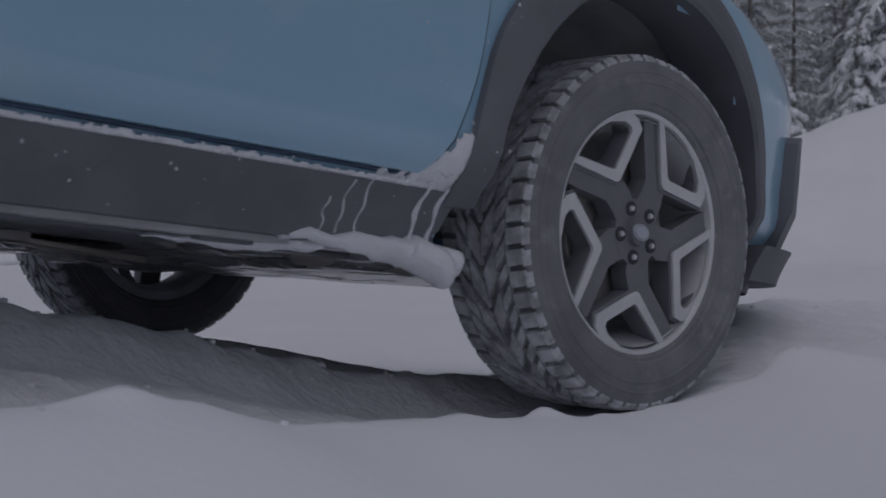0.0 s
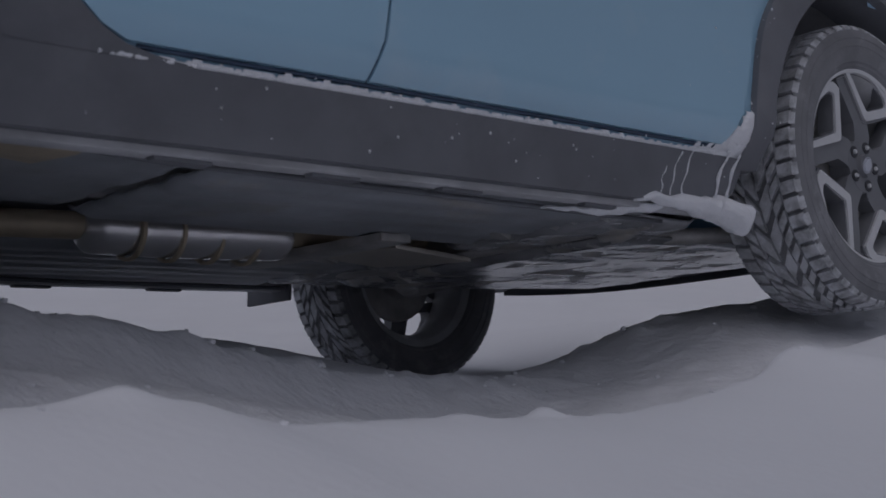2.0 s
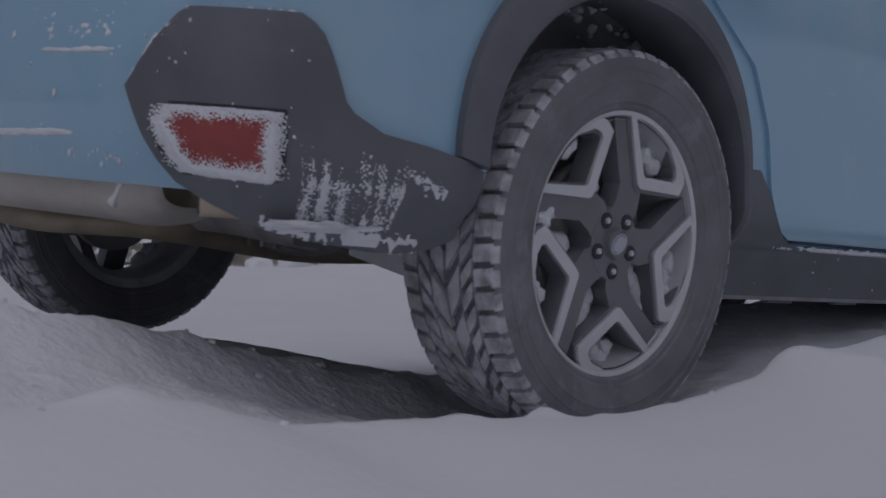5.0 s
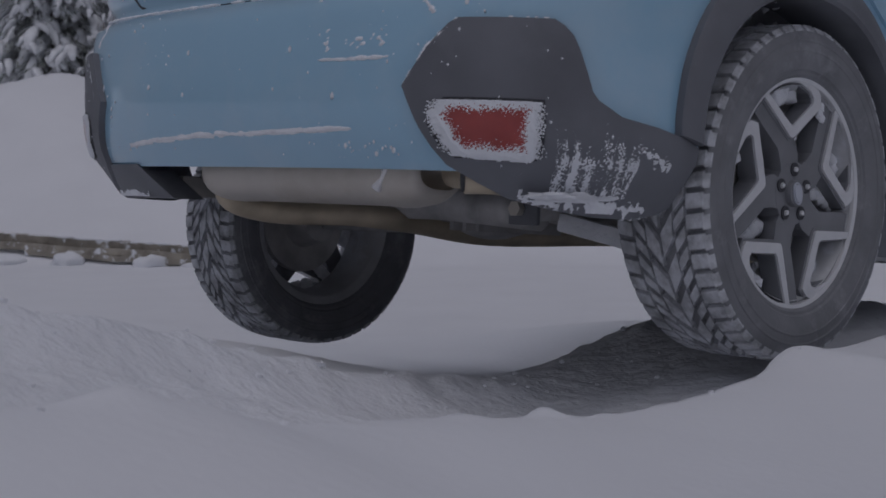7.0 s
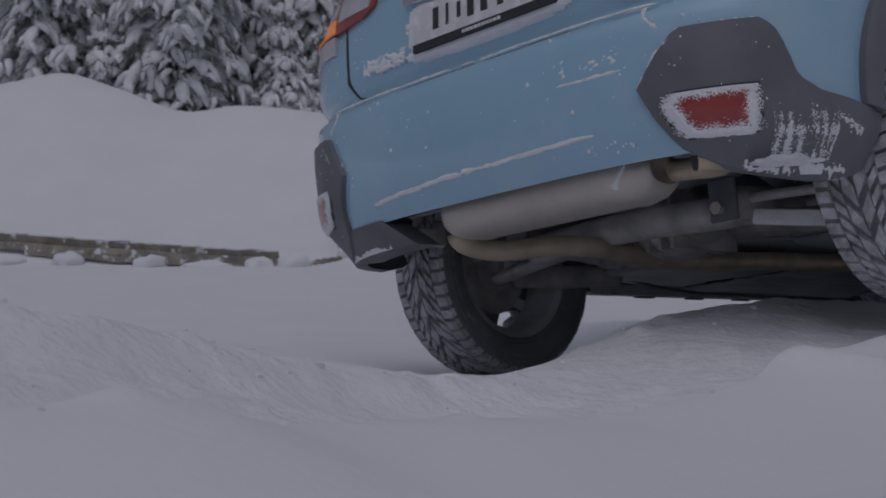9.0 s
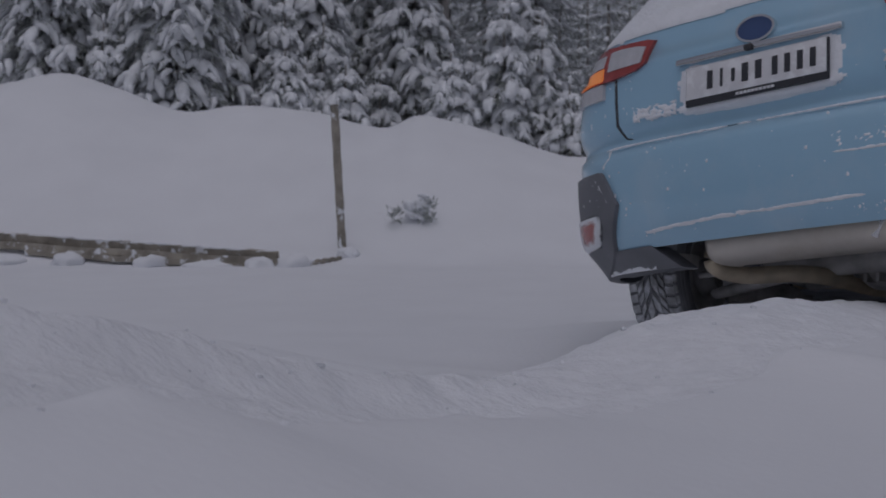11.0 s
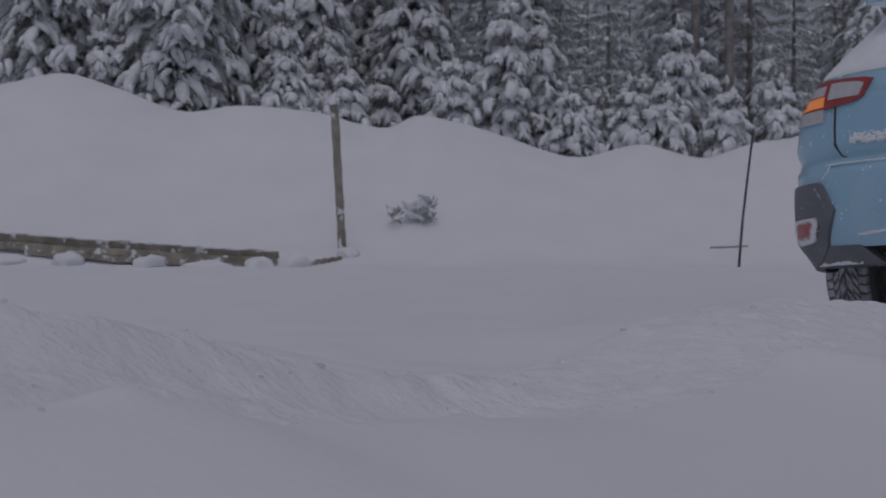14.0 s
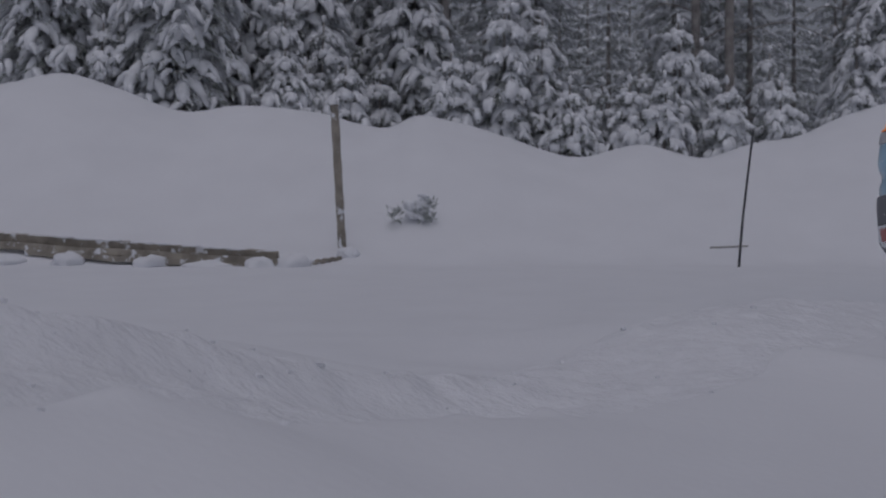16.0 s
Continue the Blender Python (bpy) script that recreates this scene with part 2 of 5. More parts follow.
def build_ground():
    xs = graded([(-300, 60), (-30, 4), (-8, 0.5), (-2.2, 0.05), (-1.2, 0.013), (2.2, 0.014), (3.2, 0.06), (9, 0.3), (30, 4), (300, 60)])
    ys = graded([(-60, 15), (-2, 0.5), (0.9, 0.05), (1.3, 0.012), (3.9, 0.014), (6.0, 0.05), (11, 0.16), (15.5, 0.14), (20, 0.6), (60, 8), (400, 60)])
    gx, gy = np.meshgrid(xs, ys)
    gz = ground_height(gx, gy)
    w, h = len(xs), len(ys)
    verts = np.stack([gx.ravel(), gy.ravel(), gz.ravel()], 1)
    idx = np.arange(w * h).reshape(h, w)
    faces = np.stack([idx[:-1, :-1], idx[:-1, 1:], idx[1:, 1:], idx[1:, :-1]], -1).reshape(-1, 4)
    me = bpy.data.meshes.new("ground")
    me.vertices.add(len(verts))
    me.vertices.foreach_set("co", verts.ravel())
    me.loops.add(faces.size)
    me.loops.foreach_set("vertex_index", faces.ravel())
    me.polygons.add(len(faces))
    me.polygons.foreach_set("loop_start", np.arange(len(faces)) * 4)
    me.polygons.foreach_set("use_smooth", [True] * len(faces))
    me.update(calc_edges=True)
    me.materials.append(SNOW)
    me.materials.append(SNOW_RUT)
    mid = (gx[:-1, :-1] + gx[1:, 1:]) / 2, (gy[:-1, :-1] + gy[1:, 1:]) / 2
    me.polygons.foreach_set("material_index", (rut_share(*mid) > 0.5 + 0.3 * vnoise(mid[0], mid[1], 12, 19)).astype(np.int32).ravel())
    return tagged(new("ground", me), "white snow ground with rutted wheel tracks and a ploughed bank", "snow ground", kind="structure")


build_ground()


def z_at(x, y):
    return float(ground_height(np.array([float(x)]), np.array([float(y)]))[0])


def build_crumbs():
    """Loose lumps of snow broken from the edges of the tracks."""
    rng = random.Random(9)
    verts, faces = [], []
    made = 0
    while made < 110:
        s = 0.5 + 3.0 * rng.random()
        n = rng.choice((-1.36, -1.43, -1.98, -2.02, -1.60, -1.75, -1.9)) + rng.gauss(0, 0.035)
        x, y = s * UX + n * UY, s * UY - n * UX
        k = 0.0025 + 0.006 * rng.random() ** 3
        lump(verts, faces, (x, y, z_at(x, y) + 0.3 * k), (k * 1.2, k, k * 0.9), rng)
        made += 1
    return verts, faces


LUMP = bmesh.new()
bmesh.ops.create_icosphere(LUMP, subdivisions=1, radius=1.0)
LUMP.verts.ensure_lookup_table()
LUMP_V, LUMP_F = [v.co.copy() for v in LUMP.verts], [[v.index for v in f.verts] for f in LUMP.faces]
LUMP.free()


def lump(verts, faces, c, size, rng):
    b = len(verts)
    for v in LUMP_V:
        k = 0.75 + 0.5 * rng.random()
        verts.append((c[0] + v.x * size[0] * k, c[1] + v.y * size[1] * k, c[2] + v.z * size[2] * k))
    faces += [[b + i for i in f] for f in LUMP_F]


cv, cf = build_crumbs()
tagged(link_mesh("snow_crumb", cv, cf, SNOW_RUT, None, "", smooth=False), "loose crumbs of packed snow along the wheel tracks", "snow", kind="stuff")

# ---------------------------------------------------------------- the car: x forward, y left, z up, origin under the rear axle
WHEELBASE, TYRE_R = 2.665, 0.350
ARCH_R, ARCH_F = (-0.04, 0.35), (2.665, 0.35)
REAR_X, FRONT_X = -0.36, 2.75
HALF_W = [(0.16, 0.74), (0.25, 0.785), (0.31, 0.80), (0.37, 0.835), (0.40, 0.860), (0.50, 0.874), (0.62, 0.884), (0.74, 0.889), (0.84, 0.892), (0.92, 0.884), (0.98, 0.868), (1.02, 0.858), (1.12, 0.835), (1.20, 0.79), (1.30, 0.728), (1.45, 0.645), (1.52, 0.58), (1.56, 0.47), (1.575, 0.3)]
TAIL = [(0.16, 0.60), (0.28, 0.735), (0.36, 0.80), (0.42, 0.84), (0.55, 0.865), (0.64, 0.862), (0.70, 0.85), (0.725, 0.825), (0.74, 0.775), (0.82, 0.755), (0.92, 0.745), (1.05, 0.73), (1.12, 0.70), (1.30, 0.575), (1.44, 0.46), (1.50, 0.44), (1.56, 0.2), (1.575, 0.0)]
NOSE = [(0.16, 3.52), (0.25, 3.58), (0.40, 3.61), (0.60, 3.61), (0.74, 3.57), (0.82, 3.42), (0.88, 3.20), (0.95, 2.80), (1.0, 2.45), (1.03, 2.32), (1.15, 2.05), (1.30, 1.74), (1.45, 1.40), (1.52, 1.18), (1.56, 0.95), (1.575, 0.8)]


def half_width(z):
    return float(curve_at(HALF_W, np.array([z]))[0])


def boxy(z):
    """How square the corner of the tail is at this height."""
    return 3.2 + 1.6 * float(np.clip((z - 0.70) / 0.12, 0, 1))


def body_point(u, z, off=0.0):
    """A point on the right flank: u is x along the side, below REAR_X it turns round the tail (1.27 down to the middle), above FRONT_X round the nose."""
    w = half_width(z)
    tail, nose = -float(curve_at(TAIL, np.array([z]))[0]), float(curve_at(NOSE, np.array([z]))[0])
    rear_x = min(REAR_X, tail + 1.0) if z < 1.0 else tail + 0.5
    front_x = min(FRONT_X, nose - 0.45)
    if u < REAR_X:
        f = min(1.0, (REAR_X - u) / 0.9) * math.pi / 2
        p = 2 / boxy(z)
        x, y = rear_x + (tail - rear_x) * math.sin(f) ** p, -w * max(0.0, math.cos(f)) ** p
        nx, ny = -math.sin(f) ** 1.5, -math.cos(f) ** 1.5
    elif u > FRONT_X:
        f = min(1.0, (u - FRONT_X) / 1.1) * math.pi / 2
        p = 2 / 4.0
        x, y = front_x + (nose - front_x) * math.sin(f) ** p, -w * max(0.0, math.cos(f)) ** p
        nx, ny = math.sin(f) ** 1.5, -math.cos(f) ** 1.5
    else:
        k = (u - REAR_X) / (FRONT_X - REAR_X)
        x = rear_x + (front_x - rear_x) * k
        y, nx, ny = -w, 0.0, -1.0
    bow = 0.012 * ((x - 1.2) / 1.6) ** 2
    y *= 1 - bow
    q = math.hypot(nx, ny) or 1.0
    return Vector((x + off * nx / q, y + off * ny / q, z))


def u_of(x, z):
    """The flank coordinate at which the skin passes x, on the rear quarter or the side."""
    tail = -float(curve_at(TAIL, np.array([z]))[0])
    if x >= REAR_X:
        return x
    r = min(1.0, max(0.0, (REAR_X - x) / (REAR_X - tail)))
    return REAR_X - 0.9 * math.asin(r ** (boxy(z) / 2)) / (math.pi / 2)


def build_body(car):
    """The painted shell, sliced level by level, open at the wheel arches and below."""
    zs = np.concatenate([np.arange(0.26, 1.04, 0.03), np.arange(1.04, 1.50, 0.05), [1.50, 1.53, 1.55, 1.565, 1.575]])
    us = np.concatenate([np.linspace(-1.26, -0.36, 22), np.linspace(-0.36, 2.75, 88)[1:], np.linspace(2.75, 3.85, 20)[1:]])
    loop = [(u, 1) for u in us] + [(u, -1) for u in us[::-1][1:-1]]
    verts, faces, mi = [], [], []
    for z in zs:
        for u, side in loop:
            p = body_point(u, float(z))
            verts.append((p.x, p.y * side, p.z))
    m = len(loop)
    for r in range(len(zs) - 1):
        for c in range(m):
            a, b = r * m + c, r * m + (c + 1) % m
            q = [a, b, b + m, a + m]
            cx = sum(verts[i][0] for i in q) / 4
            cz = sum(verts[i][2] for i in q) / 4
            cy = abs(sum(verts[i][1] for i in q) / 4)
            rear_cut = np.interp(math.degrees(math.atan2(cz - ARCH_R[1], cx - ARCH_R[0])), [0, 30, 60, 120, 145, 165, 180], [0.415, 0.432, 0.45, 0.45, 0.415, 0.378, 0.378])
            if cy > 0.5 and (math.hypot(cx - ARCH_R[0], cz - ARCH_R[1]) < rear_cut or math.hypot(cx - ARCH_F[0], cz - ARCH_F[1]) < 0.48):
                continue
            if cx < -0.44 and cz < 0.372:
                continue
            faces.append(q)
            mi.append(1 if cz < 0.30 else 0)
    top = len(verts)
    verts.append((0.45, 0, 1.585))
    r = (len(zs) - 1) * m
    for c in range(m):
        faces.append([r + c, r + (c + 1) % m, top])
        mi.append(0)
    return link_mesh("body", verts, faces, PAINT, car, mats=[PAINT, PLASTIC], index=mi)


def patch(name, rows, mat, car, off=0.01, depth=0.03, cols=8, side=1, label="", smooth=True):
    """A panel that follows the skin: rows of (z, u from, u to), given thickness inwards."""
    verts, faces = [], []
    k = cols + 1
    for z, a, b in rows:
        for i in range(k):
            p = body_point(a + (b - a) * i / cols, z, off)
            verts.append((p.x, p.y * side, p.z))
    n = len(verts)
    for z, a, b in rows:
        for i in range(k):
            p = body_point(a + (b - a) * i / cols, z, off - depth)
            verts.append((p.x, p.y * side, p.z))
    R = len(rows)
    for r in range(R - 1):
        for c in range(cols):
            q = [r * k + c, r * k + c + 1, (r + 1) * k + c + 1, (r + 1) * k + c]
            faces.append(q)
            faces.append([n + i for i in q[::-1]])
    edge = [c for c in range(k)] + [r * k + cols for r in range(1, R)] + [(R - 1) * k + c for c in range(cols - 1, -1, -1)] + [r * k for r in range(R - 2, 0, -1)]
    for a, b in zip(edge, edge[1:] + edge[:1]):
        faces.append([a, n + a, n + b, b])
    ob = link_mesh(name, verts, faces, mat, car, label, smooth)
    ob.data.set_sharp_from_angle(angle=radians(45))
    return ob


def resampled(rows, step=0.02):
    """Rows (z, from, to) filled in to an even step."""
    out = []
    for (z0, a0, b0), (z1, a1, b1) in zip(rows, rows[1:]):
        n = max(1, int(abs(z1 - z0) / step))
        out += [(z0 + (z1 - z0) * i / n, a0 + (a1 - a0) * i / n, b0 + (b1 - b0) * i / n) for i in range(n)]
    return out + [rows[-1]]


def u_of_y(y, z):
    """The flank coordinate on the tail at which the skin passes the side distance y."""
    r = min(1.0, abs(y) / half_width(z))
    return REAR_X - 0.9 * math.acos(min(1.0, r ** (boxy(z) / 2))) / (math.pi / 2)


def box_bm(bm, size, m):
    r = bmesh.ops.create_cube(bm, size=1.0, matrix=m @ Matrix.Diagonal((*size, 1)))
    return r["verts"]


def rounded_box(name, size, m, mat, parent, r=0.01, label=""):
    bm = bmesh.new()
    box_bm(bm, size, m)
    bmesh.ops.bevel(bm, geom=bm.edges[:], offset=min(r, min(size) * 0.4), segments=2, profile=0.6, affect="EDGES")
    return part(name, bm, mat, parent, label)


def tube_into(verts, faces, path, radius, seg=10, flat=1.0):
    """A round pipe along a path, its bends smoothed."""
    pts = [Vector(p) for p in path]
    fine = []
    for i in range(len(pts) - 1):
        p0, p1, p2, p3 = pts[max(i - 1, 0)], pts[i], pts[i + 1], pts[min(i + 2, len(pts) - 1)]
        for j in range(6):
            t = j / 6
            fine.append(0.5 * ((2 * p1) + (p2 - p0) * t + (2 * p0 - 5 * p1 + 4 * p2 - p3) * t * t + (3 * p1 - p0 - 3 * p2 + p3) * t ** 3))
    fine.append(pts[-1])
    base = len(verts)
    up = Vector((0, 0, 1))
    for i, p in enumerate(fine):
        d = (fine[min(i + 1, len(fine) - 1)] - fine[max(i - 1, 0)]).normalized()
        a = d.cross(up)
        a = a.normalized() if a.length > 0.05 else Vector((0, 1, 0))
        b = d.cross(a).normalized()
        r = radius(i / (len(fine) - 1)) if callable(radius) else radius
        for k in range(seg):
            t = 2 * math.pi * k / seg
            verts.append(p + a * (r * math.cos(t)) + b * (r * flat * math.sin(t)))
    for i in range(len(fine) - 1):
        for k in range(seg):
            a, b = base + i * seg + k, base + i * seg + (k + 1) % seg
            faces.append([a, b, b + seg, a + seg])
    faces.append([base + k for k in range(seg)][::-1])
    faces.append([base + (len(fine) - 1) * seg + k for k in range(seg)])


def tube(name, path, radius, mat, parent, seg=12, flat=1.0, label=""):
    verts, faces = [], []
    tube_into(verts, faces, path, radius, seg, flat)
    return link_mesh(name, verts, faces, mat, parent, label)


def lathe(name, prof, mat, parent, n=64, label=""):
    """A ring turned about the y axis from (radius, y) points."""
    verts, faces = [], []
    k = len(prof)
    for i in range(n):
        a = 2 * math.pi * i / n
        verts += [(r * math.cos(a), y, r * math.sin(a)) for r, y in prof]
    for i in range(n):
        for j in range(k - 1):
            a, b = i * k + j, ((i + 1) % n) * k + j
            faces.append([a, b, b + 1, a + 1])
    ob = link_mesh(name, verts, faces, mat, parent, label)
    ob.data.set_sharp_from_angle(angle=radians(35))
    return ob


def prism(verts, faces, poly, y0, y1, hole=None):
    """A plate between y0 and y1 with an outline in x and z, or a frame where a hole of as many points is given."""
    b = len(verts)
    n = len(poly)
    if hole is None:
        verts += [(x, y0, z) for x, z in poly] + [(x, y1, z) for x, z in poly]
        faces.append([b + i for i in range(n)])
        faces.append([b + n + i for i in range(n)][::-1])
        for i in range(n):
            j = (i + 1) % n
            faces.append([b + i, b + n + i, b + n + j, b + j])
        return
    verts += [(x, y0, z) for x, z in poly] + [(x, y0, z) for x, z in hole] + [(x, y1, z) for x, z in poly] + [(x, y1, z) for x, z in hole]
    for i in range(n):
        j = (i + 1) % n
        faces.append([b + i, b + j, b + n + j, b + n + i])
        faces.append([b + i, b + 2 * n + i, b + 2 * n + j, b + j])
        faces.append([b + n + i, b + n + j, b + 3 * n + j, b + 3 * n + i])
        faces.append([b + 2 * n + i, b + 3 * n + i, b + 3 * n + j, b + 2 * n + j])


# ---------------------------------------------------------------- wheel, outer face towards -y
def rotated(poly, deg):
    c, s = math.cos(radians(deg)), math.sin(radians(deg))
    return [(x * c - z * s, x * s + z * c) for x, z in poly]


def build_wheel(car, snowy):
    wheel = new("wheel")
    wheel.parent = car
    wheel["label"] = "alloy wheel with a snow-packed winter tyre"
    R0 = 0.337
    wall = [(0.234, 0.088), (0.240, 0.098), (0.246, 0.103), (0.252, 0.1035), (0.256, 0.108), (0.259, 0.1085), (0.275, 0.1145), (0.290, 0.1165), (0.2915, 0.1180), (0.2945, 0.1180), (0.296, 0.1168), (0.310, 0.1165), (0.3115, 0.1178), (0.3145, 0.1178), (0.316, 0.1160), (0.330, 0.1135), (0.3395, 0.1085), (0.3415, 0.104), (R0 + 0.001, 0.098), (R0 + 0.002, 0.05)]
    lathe("tyre", [(r, -y) for r, y in wall] + wall[::-1], RUBBER, wheel, 96)
    # tread: shoulder blocks and slanting centre blocks with sipes between
    verts, faces = [], []
    rng = random.Random(7)
    N = 54

    def block(a0, a1, y0, y1, slant, h, drop0=0.0, drop1=0.0):
        b = len(verts)
        for top in (0, 1):
            for a, y in ((a0, y0), (a1, y0), (a1 + slant, y1), (a0 + slant, y1)):
                out = drop0 if y == y0 else drop1
                r = R0 - 0.012 - out if not top else R0 + h - out
                k = 0.0 if not top else 0.07 * (a1 - a0)
                aa = a + (k if a in (a0, a0 + slant) else -k)
                verts.append((r * math.cos(aa), y, r * math.sin(aa)))
        for f in ((4, 5, 6, 7), (0, 1, 5, 4), (1, 2, 6, 5), (2, 3, 7, 6), (3, 0, 4, 7)):
            faces.append([b + i for i in f])

    st = 2 * math.pi / N
    for i in range(N):
        for side in (-1, 1):
            a = i * st + (0.5 * st if side > 0 else 0.0)
            h = 0.0125 + 0.0015 * rng.random()
            w = st * (0.80 + 0.05 * rng.random())
            block(a, a + w, side * 0.066, side * 0.103, -0.012, h, 0.0, 0.0035)
            block(a, a + w, side * 0.103, side * 0.1115, -0.003, h, 0.0035, 0.0125)
            block(a + 0.3 * st, a + 0.3 * st + w * 0.84, side * 0.036, side * 0.061, -0.085, h)
            if i % 2 == 0:
                block(a + 0.9 * st, a + 0.9 * st + w * 1.75, side * 0.003, side * 0.032, -0.12, h)
    link_mesh("tread", verts, faces, TREAD, wheel, "tread blocks dusted with packed snow", smooth=False)
    lathe("rim_barrel", [(0.236, -0.088), (0.228, -0.082), (0.222, -0.06), (0.208, -0.03), (0.202, 0.04), (0.218, 0.075), (0.236, 0.09), (0.236, 0.094), (0.214, 0.082), (0.196, 0.045), (0.202, -0.035), (0.216, -0.064), (0.225, -0.089)], BARREL, wheel, 64)
    lathe("rim_lip", [(0.228, -0.078), (0.232, -0.094), (0.2385, -0.0975), (0.243, -0.096), (0.243, -0.086), (0.236, -0.08)], SILVER, wheel, 72, "bright machined rim edge")
    def polar(rows):
        return [(-r * math.sin(radians(a)), r * math.cos(radians(a))) for a, r in rows]

    def halved(rows):
        """Points with the middle of each straight leg put in."""
        p = polar(rows)
        mid = lambda a, b: ((a[0] + b[0]) / 2, (a[1] + b[1]) / 2)
        return p[:1] + [mid(p[0], p[1])] + p[1:4] + [mid(p[3], p[4])] + p[4:]

    # each machined outline has one blunt end and one thin leg that runs out to the rim edge
    kite = halved([(-24.6, 0.203), (5, 0.120), (9.8, 0.116), (14, 0.119), (35, 0.240), (24, 0.241), (12, 0.241), (0, 0.241), (-14, 0.240), (-21, 0.224)])
    hole = halved([(-15.5, 0.197), (4, 0.147), (8, 0.141), (11.5, 0.144), (30, 0.229), (22, 0.2325), (11, 0.2325), (0, 0.229), (-11, 0.219), (-15, 0.208)])
    deep = halved([(-14.5, 0.196), (4, 0.150), (8, 0.145), (11, 0.148), (28.5, 0.226), (21, 0.229), (10, 0.228), (0, 0.224), (-10, 0.214), (-14, 0.205)])
    back = halved([(-26.5, 0.203), (5, 0.112), (9.8, 0.109), (15, 0.112), (37, 0.238), (24, 0.240), (12, 0.240), (0, 0.240), (-15, 0.239), (-23, 0.222)])
    arm = polar([(-14, 0.055), (-8, 0.085), (2, 0.114), (9.8, 0.118), (15, 0.120), (26, 0.165), (36, 0.237), (40, 0.2385), (44.5, 0.237), (43, 0.19), (40, 0.15), (35, 0.11), (40, 0.08), (58, 0.055)])
    for k in range(5):
        d = 180 + 72 * k
        sv, sf = [], []
        prism(sv, sf, rotated(kite, d), -0.092, -0.0865, rotated(hole, d))
        link_mesh("spoke_trim", sv, sf, SILVER, wheel, "silver machined spoke outline", smooth=False)
        dv, df = [], []
        prism(dv, df, rotated(back, d), -0.086, -0.045, rotated(deep, d))
        prism(dv, df, rotated(arm, d), -0.0845, -0.045)
        link_mesh("spoke", dv, df, RIM_DARK, wheel, smooth=False)
    bm = bmesh.new()
    bmesh.ops.create_cone(bm, cap_ends=True, segments=40, radius1=0.073, radius2=0.066, depth=0.05, matrix=pose(0, -0.060, 0, 90))
    part("hub", bm, RIM_DARK, wheel)
    bm = bmesh.new()
    bmesh.ops.create_cone(bm, cap_ends=True, segments=28, radius1=0.030, radius2=0.026, depth=0.012, matrix=pose(0, -0.089, 0, 90))
    cap = part("hub_cap", bm, RIM_DARK, wheel)
    ev, ef = [], []
    prism(ev, ef, [(0.019 * math.cos(a * math.pi / 12), 0.012 * math.sin(a * math.pi / 12)) for a in range(24)], -0.0985, -0.094)
    prism(ev, ef, [(0.024 * math.cos(a * math.pi / 12), 0.016 * math.sin(a * math.pi / 12)) for a in range(24)], -0.0975, -0.094, [(0.021 * math.cos(a * math.pi / 12), 0.0135 * math.sin(a * math.pi / 12)) for a in range(24)])
    link_mesh("emblem", ev, ef, EMBLEM_GREY, cap, "oval emblem with a dull ring", smooth=False)
    for k in range(5):
        a = radians(90 + 36 + 72 * k)
        bm = bmesh.new()
        x, z = 0.050 * math.cos(a), 0.050 * math.sin(a)
        # flat black disc, proud of the hub, paints the shade of a recess
        bmesh.ops.create_cone(bm, cap_ends=True, segments=18, radius1=0.0145, radius2=0.0145, depth=0.004, matrix=pose(x, -0.0855, z, 90))
        recess = part("lug_recess_shade", bm, BLACK, wheel)
        bm = bmesh.new()
        bmesh.ops.create_cone(bm, cap_ends=True, segments=6, radius1=0.0065, radius2=0.0052, depth=0.006, matrix=pose(x, -0.0895, z, 90))
        part("lug_nut", bm, SILVER, recess)
    lathe("brake_disc", [(0.05, -0.030), (0.145, -0.030), (0.147, -0.026), (0.147, -0.010), (0.145, -0.006), (0.05, -0.006)], CAST, wheel, 48)
    lathe("hub_carrier", [(0.0, 0.07), (0.055, 0.07), (0.065, 0.03), (0.075, -0.004), (0.0, -0.004)], CAST, wheel, 24)
    # packed snow in the barrel
    if not snowy:
        return wheel
    sv, sf = [], []
    for k in range(5):
        up = 270 + 72 * k
        # a wedge in the gap beside each arm, a slab behind each outline, a lump against the rim edge
        if k != 3:
            for r in (0.105, 0.125, 0.145, 0.165, 0.185, 0.203):
                a = radians(up + 50 + 90 * (0.19 - r) + 3 * rng.random())
                blob(sv, sf, (r * math.cos(a), -0.048, r * math.sin(a)), (0.020, 0.012, 0.020), rng, 2, 0.2)
        for i in range(3 + 3 * (k % 2)):
            a, r = radians(up + rng.uniform(-6, 14)), 0.195 + 0.022 * rng.random()
            blob(sv, sf, (r * math.cos(a), -0.050, r * math.sin(a)), (0.020, 0.018, 0.020), rng, 2, 0.35)
        a = radians(up + 43)
        if k == 0:
            for i in range(4):
                b, r = a + 0.06 * rng.uniform(-1, 1), 0.205 + 0.014 * rng.uniform(-1, 1)
                blob(sv, sf, (r * math.cos(b), -0.084, r * math.sin(b)), (0.011, 0.005, 0.011), rng, 2, 0.5)
    tagged(link_mesh("packed_snow", sv, sf, SNOW_CLUMP, wheel, "snow packed inside the rim"), kind="stuff")
    return wheel


ICO = {}
for lev in (1, 2, 3):
    b_ = bmesh.new()
    bmesh.ops.create_icosphere(b_, subdivisions=lev, radius=1.0)
    b_.verts.ensure_lookup_table()
    ICO[lev] = ([v.co.copy() for v in b_.verts], [[v.index for v in f.verts] for f in b_.faces])
    b_.free()


